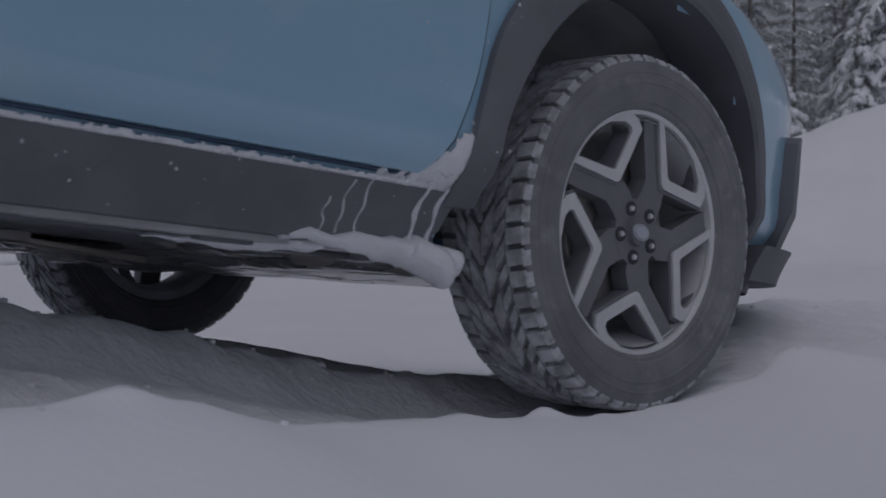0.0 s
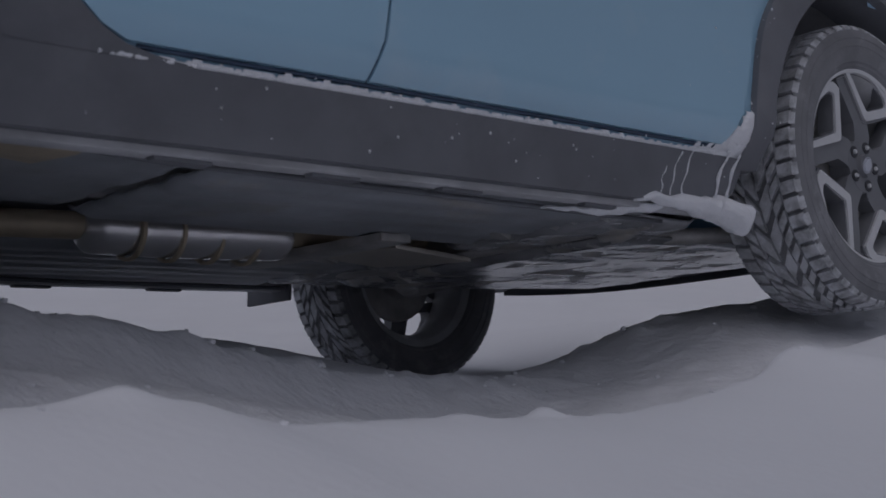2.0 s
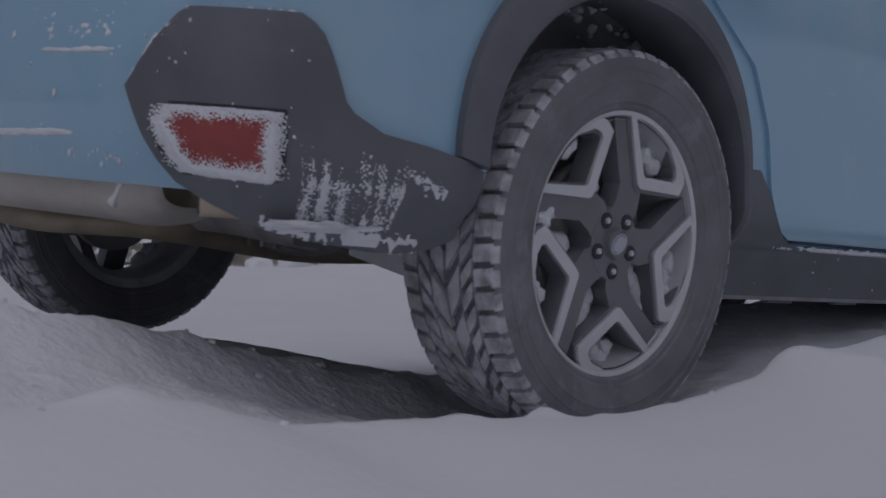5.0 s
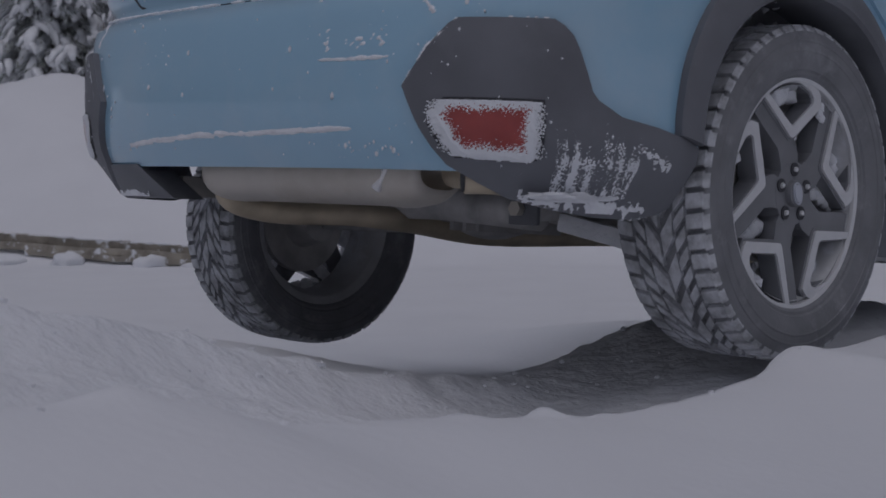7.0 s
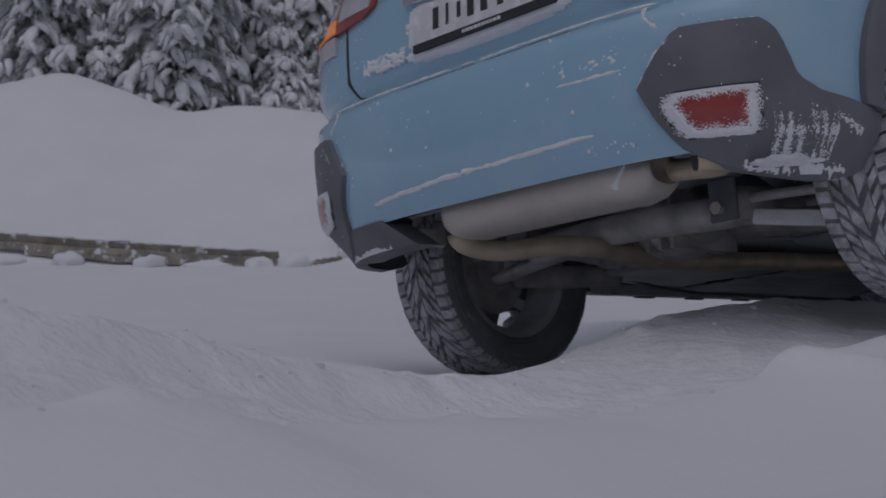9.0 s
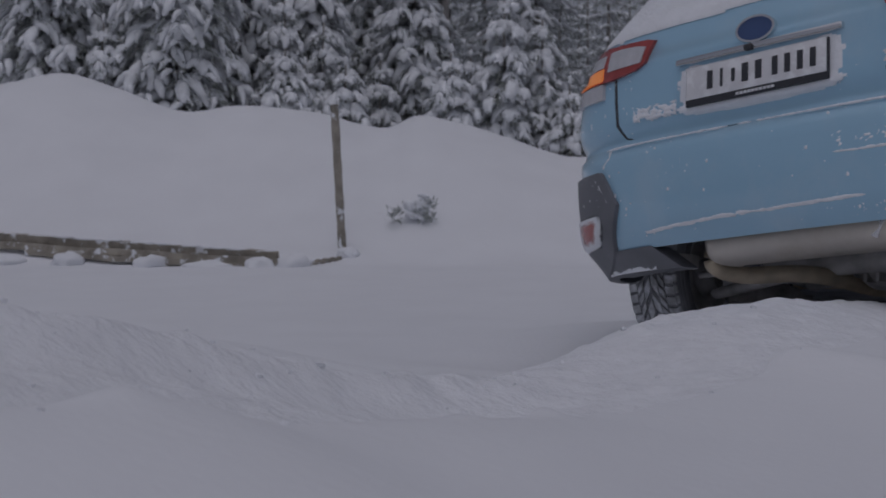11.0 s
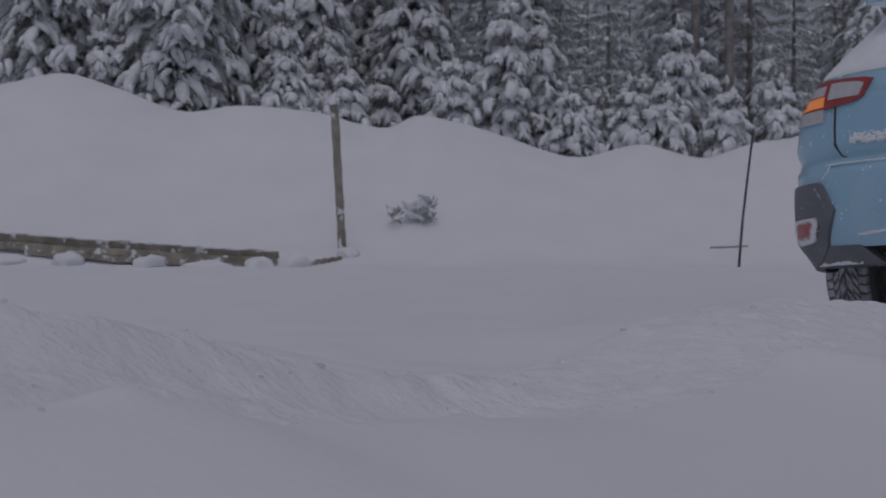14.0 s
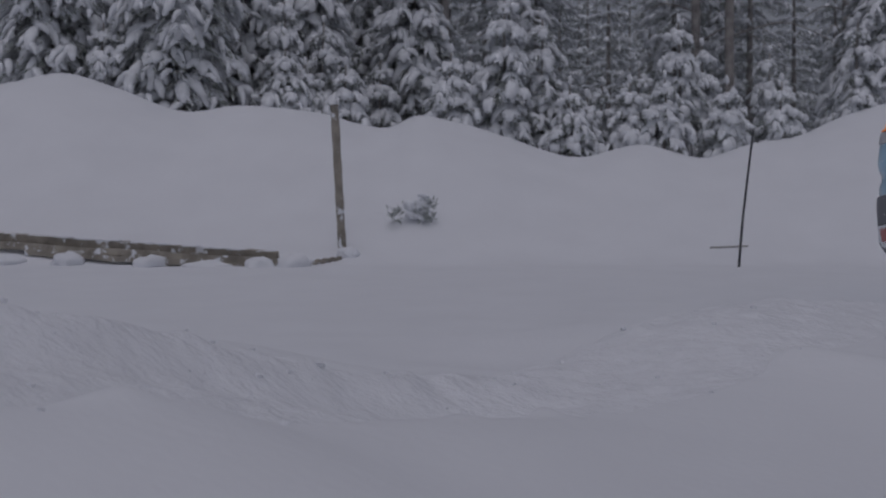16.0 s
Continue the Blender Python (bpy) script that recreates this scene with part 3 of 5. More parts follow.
def blob(verts, faces, c, size, rng, level=2, rough=0.25):
    """An uneven lump of snow."""
    off = Vector((rng.random() * 50, rng.random() * 50, rng.random() * 50))
    b = len(verts)
    vs, fs = ICO[level]
    for v in vs:
        k = 1 + rough * noise.noise(v * 1.6 + off) * 1.6 + 0.4 * rough * noise.noise(v * 4 + off)
        verts.append((c[0] + v.x * size[0] * k, c[1] + v.y * size[1] * k, c[2] + v.z * size[2] * k))
    faces += [[b + i for i in f] for f in fs]


car = tagged(new("car"), "snow-dusted light blue crossover car with black plastic cladding", "car")
build_body(car)
RNG = random.Random(11)


def flare(name, centre, inner, outer, th0, th1, side):
    """The plastic arch trim: inner and outer radius by angle (degrees), 0 forwards, 90 up."""
    verts, faces = [], []
    n = 44
    prof = [(0.0, -0.12), (0.0, 0.028), (0.12, 0.034), (0.5, 0.030), (0.9, 0.022), (1.0, 0.016), (1.0, -0.01)]
    k = len(prof)
    for i in range(n + 1):
        t = th0 + (th1 - th0) * i / n
        ri, ro = float(curve_at(inner, np.array([t]))[0]), float(curve_at(outer, np.array([t]))[0])
        for f, off in prof:
            r = ri + (ro - ri) * f
            x, z = centre[0] + r * math.cos(radians(t)), centre[1] + r * math.sin(radians(t))
            z = max(z, 0.24)
            if x > FRONT_X:
                q = body_point(x, z)
                lo, hi = FRONT_X, FRONT_X + 1.1
                for _ in range(18):
                    mid = (lo + hi) / 2
                    if body_point(mid, z).x < x:
                        lo = mid
                    else:
                        hi = mid
                p = body_point(lo, z, off)
            else:
                p = body_point(u_of(x, z), z, off)
            verts.append((p.x, p.y * side, p.z))
    for i in range(n):
        for j in range(k - 1):
            a, b = i * k + j, (i + 1) * k + j
            faces.append([a, b, b + 1, a + 1])
    faces.append([j for j in range(k)])
    faces.append([n * k + j for j in range(k)][::-1])
    ob = link_mesh(name, verts, faces, PLASTIC, car, "black plastic wheel arch trim")
    ob.data.set_sharp_from_angle(angle=radians(35))


def liner(centre, r, side):
    """The dark inner wheel housing."""
    verts, faces = [], []
    n = 24
    for i in range(n + 1):
        t = radians(18 + 144 * i / n)
        for y in (0.42, 0.60, 0.86):
            verts.append((centre[0] + r * math.cos(t), side * y, centre[1] + r * math.sin(t)))
    for i in range(n):
        for j in range(2):
            a = i * 3 + j
            faces.append([a, a + 1, a + 4, a + 3])
    c = len(verts)
    verts.append((centre[0], side * 0.42, centre[1]))
    for i in range(n):
        faces.append([i * 3, i * 3 + 3, c])
    link_mesh("wheel_housing", verts, faces, UNDER, car, "dark wheel housing with stuck snow")


def strip(name, line, width, mat, off, side=1, label="", depth=0.006, cols=1):
    """A narrow strip on the skin along (u, z) points, width in z or, where it stands upright, in u."""
    verts, faces = [], []
    pts = [Vector((u, z)) for u, z in line]
    for i, p in enumerate(pts):
        d = (pts[min(i + 1, len(pts) - 1)] - pts[max(i - 1, 0)]).normalized()
        nrm = Vector((-d.y, d.x)) * (width / 2)
        for q, o in ((p - nrm, off - depth), (p - nrm, off), (p + nrm, off), (p + nrm, off - depth)):
            w = body_point(q.x, q.y, o)
            verts.append((w.x, w.y * side, w.z))
    for i in range(len(pts) - 1):
        for j in range(3):
            a = i * 4 + j
            faces.append([a, a + 1, a + 5, a + 4])
    return link_mesh(name, verts, faces, mat, car, label)


def dense(line, step=0.03):
    out = []
    for (a, b), (c, d) in zip(line, line[1:]):
        n = max(1, int(math.hypot(c - a, d - b) / step))
        out += [(a + (c - a) * i / n, b + (d - b) * i / n) for i in range(n)]
    return out + [line[-1]]


DOOR_FRONT = [(0.38, 2.06), (0.39, 2.075), (0.44, 2.12), (0.50, 2.15), (0.58, 2.17), (0.70, 2.18), (0.90, 2.19), (0.98, 2.18)]
DOOR_SPLIT = [(0.38, 1.043), (0.41, 1.048), (0.45, 1.066), (0.50, 1.080), (0.60, 1.082), (0.90, 1.06), (0.98, 1.05)]
DOOR_REAR = [(0.375, 0.68), (0.385, 0.60), (0.40, 0.55), (0.43, 0.505), (0.46, 0.485), (0.60, 0.43), (0.72, 0.35), (0.80, 0.22), (0.88, 0.10), (0.98, 0.02)]


def at_z(line, z):
    zs, xs = [p[0] for p in line], [p[1] for p in line]
    return float(np.interp(z, zs, xs))


for side in (1, -1):
    zs = [0.386, 0.392, 0.40, 0.42, 0.45] + [0.48 + 0.04 * i for i in range(13)]
    gap = 0.0035
    patch("front_door", [(z, at_z(DOOR_SPLIT, z) + gap, at_z(DOOR_FRONT, z) - gap) for z in zs], PAINT, car, 0.009, 0.02, 14, side)
    patch("rear_door", [(z, at_z(DOOR_REAR, z) + gap, at_z(DOOR_SPLIT, z) - gap) for z in zs], PAINT, car, 0.009, 0.02, 14, side)
    strip("door_gap", [(at_z(DOOR_SPLIT, z), z) for z in zs], 0.011, SEAM, 0.0025, side)
    strip("door_gap", [(at_z(DOOR_FRONT, z), z) for z in zs], 0.011, SEAM, 0.0025, side)
    strip("sill_gap", dense([(0.62, 0.3815), (2.06, 0.3815)], 0.05), 0.0055, SEAM, 0.0035, side)
    clad = [(0.262, 0.39, 2.12), (0.27, 0.39, 2.13), (0.28, 0.39, 2.14), (0.30, 0.39, 2.17), (0.32, 0.39, 2.175), (0.35, 0.39, 2.18), (0.358, 0.39, 2.18), (0.364, 0.39, 2.16)]
    patch("sill_cladding", clad, PLASTIC, car, 0.016, 0.05, 30, side, "black plastic sill cladding")
    patch("sill_cladding", [(0.361, 0.39, 0.78), (0.371, 0.39, 0.66), (0.38, 0.39, 0.60), (0.395, 0.39, 0.555), (0.43, 0.385, 0.50), (0.48, 0.37, 0.465), (0.52, 0.35, 0.42)], PLASTIC, car, 0.014, 0.03, 8, side)
    flare("arch_trim", ARCH_F, [(-20, 0.45), (0, 0.44), (60, 0.468), (120, 0.465), (180, 0.447), (200, 0.445)], [(-20, 0.50), (0, 0.50), (60, 0.545), (120, 0.548), (145, 0.545), (165, 0.508), (180, 0.51), (200, 0.52)], -9, 181, side)
    flare("arch_trim", ARCH_R, [(-20, 0.40), (0, 0.40), (30, 0.418), (90, 0.43), (130, 0.425), (145, 0.402), (165, 0.352), (200, 0.34)], [(-20, 0.455), (0, 0.442), (30, 0.462), (60, 0.49), (90, 0.50), (130, 0.503), (145, 0.470), (165, 0.405), (200, 0.39)], -2, 163, side)
    liner(ARCH_F, 0.48, side)
    liner(ARCH_R, 0.45, side)
    # rear bumper corner garnish with its reflector
    inner = [(0.308, -0.785), (0.320, -0.74), (0.335, -0.69), (0.36, -0.65), (0.39, -0.612), (0.46, -0.578), (0.53, -0.549), (0.60, -0.598), (0.642, -0.634), (0.653, -0.652)]
    outer = [(0.308, -0.47), (0.320, -0.41), (0.335, -0.378), (0.455, -0.378), (0.470, -0.44), (0.49, -0.58), (0.52, -0.635), (0.60, -0.665), (0.635, -0.68), (0.653, -0.702)]
    gz = [0.308, 0.314, 0.320, 0.327, 0.335, 0.345, 0.36, 0.375, 0.39, 0.42, 0.45, 0.465, 0.478, 0.49, 0.50, 0.515, 0.53, 0.56, 0.60, 0.625, 0.642, 0.648, 0.653]
    reach = 1.0 if side > 0 else 0.93
    patch("bumper_garnish", [(z, u_of_y(at_z(inner, z) * reach, z), u_of(at_z(outer, z), z)) for z in gz], PLASTIC, car, 0.015, 0.04, 16, side, "black plastic bumper corner")
    if side < 0:
        patch("bumper_garnish", [(z, u_of_y(0.40 + (0.385 - z) * -1.2, z), u_of_y(0.70, z)) for z in (0.31, 0.33, 0.35, 0.37, 0.385)], PLASTIC, car, 0.006, 0.08, 12, side)
    red = [(0.414, -0.648, -0.704), (0.420, -0.636, -0.706), (0.435, -0.628, -0.708), (0.465, -0.616, -0.711), (0.480, -0.614, -0.713), (0.491, -0.620, -0.715), (0.499, -0.636, -0.715)]
    # no hollow here: a raised black patch paints the recess's shade
    patch("reflector_recess_shade", [(z, u_of_y(a + (0.02 if z < 0.48 else 0.012), z), u_of(b + 0.012, z)) for z, a, b in [(0.402, -0.654, -0.704)] + red + [(0.510, -0.644, -0.717)]], BLACK, car, 0.0165, 0.01, 8, side)
    patch("rear_reflector", [(z, u_of_y(a - 0.008, z), u_of(b - 0.004, z)) for z, a, b in red], RED_LENS, car, 0.021, 0.012, 10, side, "red reflector rimmed with snow")
    # tail lamp
    lamp = [(0.985, 0.62, 0.825), (1.00, 0.50, 0.825), (1.02, 0.455, 0.825), (1.06, 0.44, 0.825), (1.085, 0.43, 0.825), (1.095, 0.425, 0.825), (1.105, 0.46, 0.822), (1.112, 0.55, 0.82), (1.120, 0.66, 0.815)]
    lam = patch("tail_lamp", [(z, u_of_y(a, z), u_of_y(b, z)) for z, a, b in lamp], RED_LENS, car, 0.014, 0.04, 12, side, "red tail lamp with clear centre")
    clear = patch("clear_lens", [(z, u_of_y(a, z), u_of_y(b, z)) for z, a, b in [(1.022, 0.475, 0.635), (1.05, 0.465, 0.635), (1.078, 0.460, 0.635), (1.088, 0.50, 0.635), (1.096, 0.58, 0.635)]], CLEAR_LENS, car, 0.017, 0.01, 8, side)
    clear.parent = lam
    clear = patch("clear_lens", [(z, u_of_y(0.665, z), u_of_y(0.812, z)) for z in (1.046, 1.065, 1.092)], CLEAR_LENS, car, 0.017, 0.01, 6, side)
    clear.parent = lam
    if side < 0:
        turn = patch("turn_signal", [(z, u_of_y(0.66, z), u_of_y(0.812, z)) for z in (0.992, 1.015, 1.040)], LAMP, car, 0.0175, 0.01, 6, side, "glowing orange turn signal")
        turn.parent = lam
    rev = patch("reverse_lamp", [(z, u_of_y(0.655, z), u_of_y(0.825, z)) for z in (0.925, 0.95, 0.982)], CLEAR_LENS, car, 0.012, 0.04, 6, side, "frosted clear lens")
    rev.parent = lam
    # front corner trims, headlamp
    patch("fog_trim", [(z, a, b) for z, a, b in [(0.37, 3.06, 3.55), (0.45, 3.05, 3.55), (0.55, 3.05, 3.55), (0.61, 3.06, 3.50), (0.63, 3.10, 3.45)]], PLASTIC, car, 0.030, 0.045, 10, side, "black fog lamp surround")
    patch("front_lip", [(z, 2.92, 3.84) for z in (0.284, 0.292, 0.31, 0.335, 0.354, 0.362)], PLASTIC, car, 0.062, 0.09, 16, side, "black lower bumper lip")
    patch("headlamp", [(z, a, b) for z, a, b in [(0.72, 3.22, 3.52), (0.76, 3.16, 3.55), (0.80, 3.12, 3.52)]], CLEAR_LENS, car, 0.008, 0.04, 10, side, "clear headlamp")
    # side glass and mirror
    patch("side_window", [(z, a, b) for z, a, b in [(1.04, 0.05, 0.98), (1.15, 0.12, 0.98), (1.30, 0.25, 0.98), (1.43, 0.42, 0.98)]], GLASS, car, 0.004, 0.01, 8, side)
    patch("side_window", [(z, a, b) for z, a, b in [(1.04, 1.06, 2.10), (1.15, 1.06, 2.20), (1.30, 1.06, 2.34), (1.43, 1.06, 2.46)]], GLASS, car, 0.004, 0.01, 8, side)
    rounded_box("door_mirror", (0.10, 0.18, 0.13), pose(2.0, -0.98 * side, 1.06), PAINT, car, 0.03)
    bm = bmesh.new()
    part("door_handle", (box_bm(bm, (0.20, 0.03, 0.025), pose(1.18, -0.905 * side, 0.86)), bm)[1], PAINT, car)
    bm = bmesh.new()
    part("door_handle", (box_bm(bm, (0.20, 0.03, 0.025), pose(0.25, -0.905 * side, 0.87)), bm)[1], PAINT, car)

# front grille, windscreen, rear window
patch("grille", [(z, 3.62, 3.85) for z in (0.48, 0.56, 0.66, 0.72)], PLASTIC, car, 0.006, 0.03, 6, 1, "black grille")
patch("grille", [(z, 3.62, 3.85) for z in (0.48, 0.56, 0.66, 0.72)], PLASTIC, car, 0.006, 0.03, 6, -1, "black grille")
for side in (1, -1):
    patch("windscreen", [(z, 3.12, 3.85) for z in (1.06, 1.18, 1.30, 1.42, 1.49)], GLASS, car, 0.004, 0.01, 8, side)
    patch("rear_window", [(z, -1.26, -0.72) for z in (1.165, 1.25, 1.34, 1.42)], GLASS, car, 0.004, 0.01, 8, side)
rounded_box("roof_spoiler", (0.26, 1.10, 0.035), pose(-0.46, 0, 1.485, 0, -6, 0), PAINT, car, 0.012)

# tailgate seams
for side in (1, -1):
    strip("tailgate_gap", [(u_of_y(y, z), z) for y, z in dense([(0.60, 0.985), (0.595, 0.90), (0.585, 0.82), (0.56, 0.775), (0.50, 0.755)], 0.02)], 0.010, BLACK, 0.002, side)
    strip("tailgate_gap", [(u_of_y(y, z), z) for y, z in dense([(0.50, 0.752), (0.25, 0.742), (0.02, 0.742)], 0.04)], 0.008, BLACK, 0.002, side)


def tail_x(z):
    return -float(curve_at(TAIL, np.array([z]))[0])


# number plate with its holder
px = tail_x(0.895) - 0.012
tilt = math.degrees(math.atan2(tail_x(0.95) - tail_x(0.83), 0.12))
plate = new("number_plate")
plate.parent = car
plate.matrix_basis = pose(px, 0, 0.898, 0, tilt, 0)
rounded_box("holder", (0.012, 0.530, 0.130), pose(0, 0, -0.006), INK, plate, 0.005, "black plate holder")
rounded_box("sheet", (0.004, 0.520, 0.106), pose(-0.0075, 0, 0.0035), PLATE, plate, 0.0015, "frosted white plate")
for y, w, h in ((0.165, 0.036, 0.07), (0.12, 0.016, 0.07), (0.075, 0.022, 0.05), (0.03, 0.040, 0.07), (-0.02, 0.040, 0.07), (-0.08, 0.034, 0.07), (-0.125, 0.034, 0.07), (-0.17, 0.034, 0.07), (-0.215, 0.034, 0.07)):
    rounded_box("character_bar", (0.003, w * 0.6, h * 0.86), pose(-0.0105, y, 0.004), INK, plate, 0.001)
for i in range(10):
    rounded_box("small_bar", (0.003, 0.011, 0.009), pose(-0.0075, 0.06 - 0.0145 * i, -0.060), PLATE, plate, 0.001)
# emblem, badges, handle strip
ev, ef = [], []
prism(ev, ef, [(0.070 * math.cos(a * math.pi / 16), 0.040 * math.sin(a * math.pi / 16)) for a in range(32)], -0.006, 0.006)
em = link_mesh("emblem", ev, ef, EMBLEM, car, "blue oval emblem with a chrome ring", smooth=False)
em.matrix_basis = pose(tail_x(1.04) - 0.008, 0, 1.04, 0, 0, -90) @ pose(0, 0, 0, 0, 0, 0)
ev, ef = [], []
prism(ev, ef, [(0.073 * math.cos(a * math.pi / 16), 0.043 * math.sin(a * math.pi / 16)) for a in range(32)], -0.010, 0.006, [(0.065 * math.cos(a * math.pi / 16), 0.036 * math.sin(a * math.pi / 16)) for a in range(32)])
ring = link_mesh("ring", ev, ef, CHROME, em, smooth=False)
rounded_box("handle_strip", (0.02, 0.62, 0.022), pose(tail_x(0.985) - 0.006, 0, 0.985, 0, tilt), CHROME, car, 0.006, "chrome tailgate strip")
rounded_box("camera_lens", (0.02, 0.03, 0.02), pose(tail_x(0.985) - 0.016, 0.02, 0.982), INK, car, 0.006)
for y0, z, w in ((-0.45, 0.865, 0.05), (-0.51, 0.862, 0.045)):
    for d in (-35, 35):
        rounded_box("badge", (0.004, 0.008, 0.040), pose(body_point(u_of_y(y0, z), z).x - 0.003, y0, z, d, 0, 0), SILVER, car, 0.001, "silver badge")
rounded_box("badge", (0.006, 0.115, 0.024), pose(body_point(u_of_y(-0.48, 0.825), 0.825).x - 0.003, -0.48, 0.825, 0, 0, -14), CHROME, car, 0.003, "silver badge strip")
for i in range(6):
    rounded_box("badge_bar", (0.006, 0.010, 0.010), pose(body_point(u_of_y(-0.48, 0.825), 0.825).x - 0.0065 - 0.0028 * (i - 2.5) * -1, -0.455 - 0.0125 * i, 0.825, 0, 0, -14), INK, car, 0.001)

# ---------------------------------------------------------------- underside
def floor_slab(name, x0, x1, y0, y1, z, mat, thick=0.02, ribs=0, label=""):
    slab = rounded_box(name, (x1 - x0, y1 - y0, thick), pose((x0 + x1) / 2, (y0 + y1) / 2, z + thick / 2), mat, car, 0.005, label)
    for i in range(ribs):
        y = y0 + (y1 - y0) * (i + 0.7) / (ribs + 0.4)
        rounded_box("rib", ((x1 - x0) * 0.94, 0.022, 0.014), pose((x0 + x1) / 2, y, z - 0.003), mat, slab, 0.004)
    return slab


def moulded(name, x0, x1, y0, y1, z, mat, wave, label="", ribs=0, sag=0.0, seed=1.0):
    """A thin moulded sheet under the car: long shallow ribs, dents and an uneven rim, 6 mm thick."""
    nx, ny = max(8, int((x1 - x0) / 0.02)), max(8, int((y1 - y0) / 0.012))
    verts, faces = [], []
    for lift in (0.0, 0.006):
        for j in range(ny + 1):
            for i in range(nx + 1):
                fx, fy = i / nx, j / ny
                x, y = x0 + (x1 - x0) * fx, y0 + (y1 - y0) * fy
                rag = 0.012 * noise.noise(Vector((x * 9, y * 9, seed + 7)))
                rib = 0.004 * max(-0.4, min(0.6, 3 * math.sin(fy * math.pi * 2 * ribs))) if ribs else 0.0
                dent = wave * (noise.noise(Vector((x * 3, y * 10, seed))) + 0.35 * noise.noise(Vector((x * 6, y * 24, seed))))
                lip = 0.014 * max(0.0, abs(2 * fx - 1) - 0.94) / 0.06 + 0.010 * max(0.0, abs(2 * fy - 1) - 0.93) / 0.07
                verts.append((x + (rag if i in (0, nx) else 0), y + (0.4 * rag if j in (0, ny) else 0), z + rib + dent + lip + lift + sag * fx))
    m, k = nx + 1, (nx + 1) * (ny + 1)
    for j in range(ny):
        for i in range(nx):
            a = j * m + i
            faces.append([a, a + m, a + m + 1, a + 1])
            faces.append([k + a, k + a + 1, k + a + m + 1, k + a + m])
    rim = list(range(nx)) + [j * m + nx for j in range(ny)] + [ny * m + i for i in range(nx, 0, -1)] + [j * m for j in range(ny, 0, -1)]
    for a, b in zip(rim, rim[1:] + rim[:1]):
        faces.append([a, b, k + b, k + a])
    return link_mesh(name, verts, faces, mat, car, label)


floor_slab("floor_pan", 0.30, 2.25, -0.70, 0.70, 0.345, UNDER, 0.02, 3)
for side in (1, -1):
    a, b = (-0.715, -0.15) if side > 0 else (0.15, 0.715)
    moulded("floor_cover", 0.92, 2.06, a, b, 0.262, COVER, 0.0025, "smooth dark underfloor cover with shallow ribs", 6, 0.0, 2.0 + side)
    moulded("floor_cover", 0.34, 0.90, a + (0.06 if side > 0 else 0.0), b, 0.292, COVER, 0.004, "dark dimpled tank shield", 2, -0.012, 5.0 + side)
    floor_slab("jacking_rail", 0.45, 2.15, (-0.775 if side > 0 else 0.735), (-0.735 if side > 0 else 0.775), 0.250, UNDER, 0.04)
    for x in (0.75, 1.05, 1.35, 1.75):
        rounded_box("rail_clip", (0.11, 0.022, 0.010), pose(x, -0.755 * side, 0.2485, 0, 0, 3), PLASTIC, car, 0.004)
    # fuel tank half and rear trailing arm
    rounded_box("tank", (0.40, 0.36, 0.10), pose(0.50, -0.44 * side, 0.345, 4, 3, 0), RUSTY, car, 0.05, "stained fuel tank half")
    tube("brake_line", [(2.1, -0.66 * side, 0.25), (1.2, -0.685 * side, 0.256), (0.7, -0.66 * side, 0.272), (0.3, -0.6 * side, 0.33)], 0.006, PLASTIC, car, 6)
    tube("trailing_arm", [(0.42, -0.60 * side, 0.30), (0.2, -0.63 * side, 0.29), (-0.02, -0.66 * side, 0.29)], 0.028, CAST, car, 10, 1.4)
    tube("lower_arm", [(-0.12, -0.22 * side, 0.33), (-0.13, -0.42 * side, 0.305), (-0.10, -0.66 * side, 0.28)], 0.030, CAST, car, 10, 0.7, "forged suspension arm")
    tube("toe_link", [(-0.22, -0.25 * side, 0.36), (-0.22, -0.64 * side, 0.34)], 0.014, CAST, car, 8)
    tube("upper_arm", [(-0.05, -0.30 * side, 0.48), (-0.03, -0.66 * side, 0.46)], 0.020, CAST, car, 8)
    tube("damper", [(-0.10, -0.60 * side, 0.30), (-0.06, -0.52 * side, 0.72)], 0.026, UNDER, car, 10)
    sp = [(-0.08 + 0.05 * math.cos(i * 1.05), -0.50 * side + 0.05 * math.sin(i * 1.05), 0.36 + i * 0.008) for i in range(34)]
    tube("coil_spring", sp, 0.008, BLACK, car, 6)
    tube("front_arm", [(2.25, -0.34 * side, 0.28), (2.42, -0.50 * side, 0.255), (2.63, -0.68 * side, 0.255)], 0.034, CAST, car, 10, 0.6)
    tube("front_arm", [(2.66, -0.36 * side, 0.28), (2.64, -0.68 * side, 0.255)], 0.028, CAST, car, 10, 0.7)
    tube("drive_shaft", [(2.66, -0.25 * side, 0.35), (2.665, -0.68 * side, 0.345)], 0.018, CAST, car, 10)
    tube("drive_shaft", [(0.0, -0.15 * side, 0.36), (-0.02, -0.68 * side, 0.345)], 0.018, CAST, car, 10)
    tube("strut", [(2.665, -0.64 * side, 0.36), (2.60, -0.58 * side, 0.80)], 0.032, UNDER, car, 10)
rounded_box("camber_link", (0.02, 0.27, 0.042), pose(-0.21, -0.535, 0.278, 10, 0, 4), SNOW_CLUMP, car, 0.008, "suspension link coated in snow")
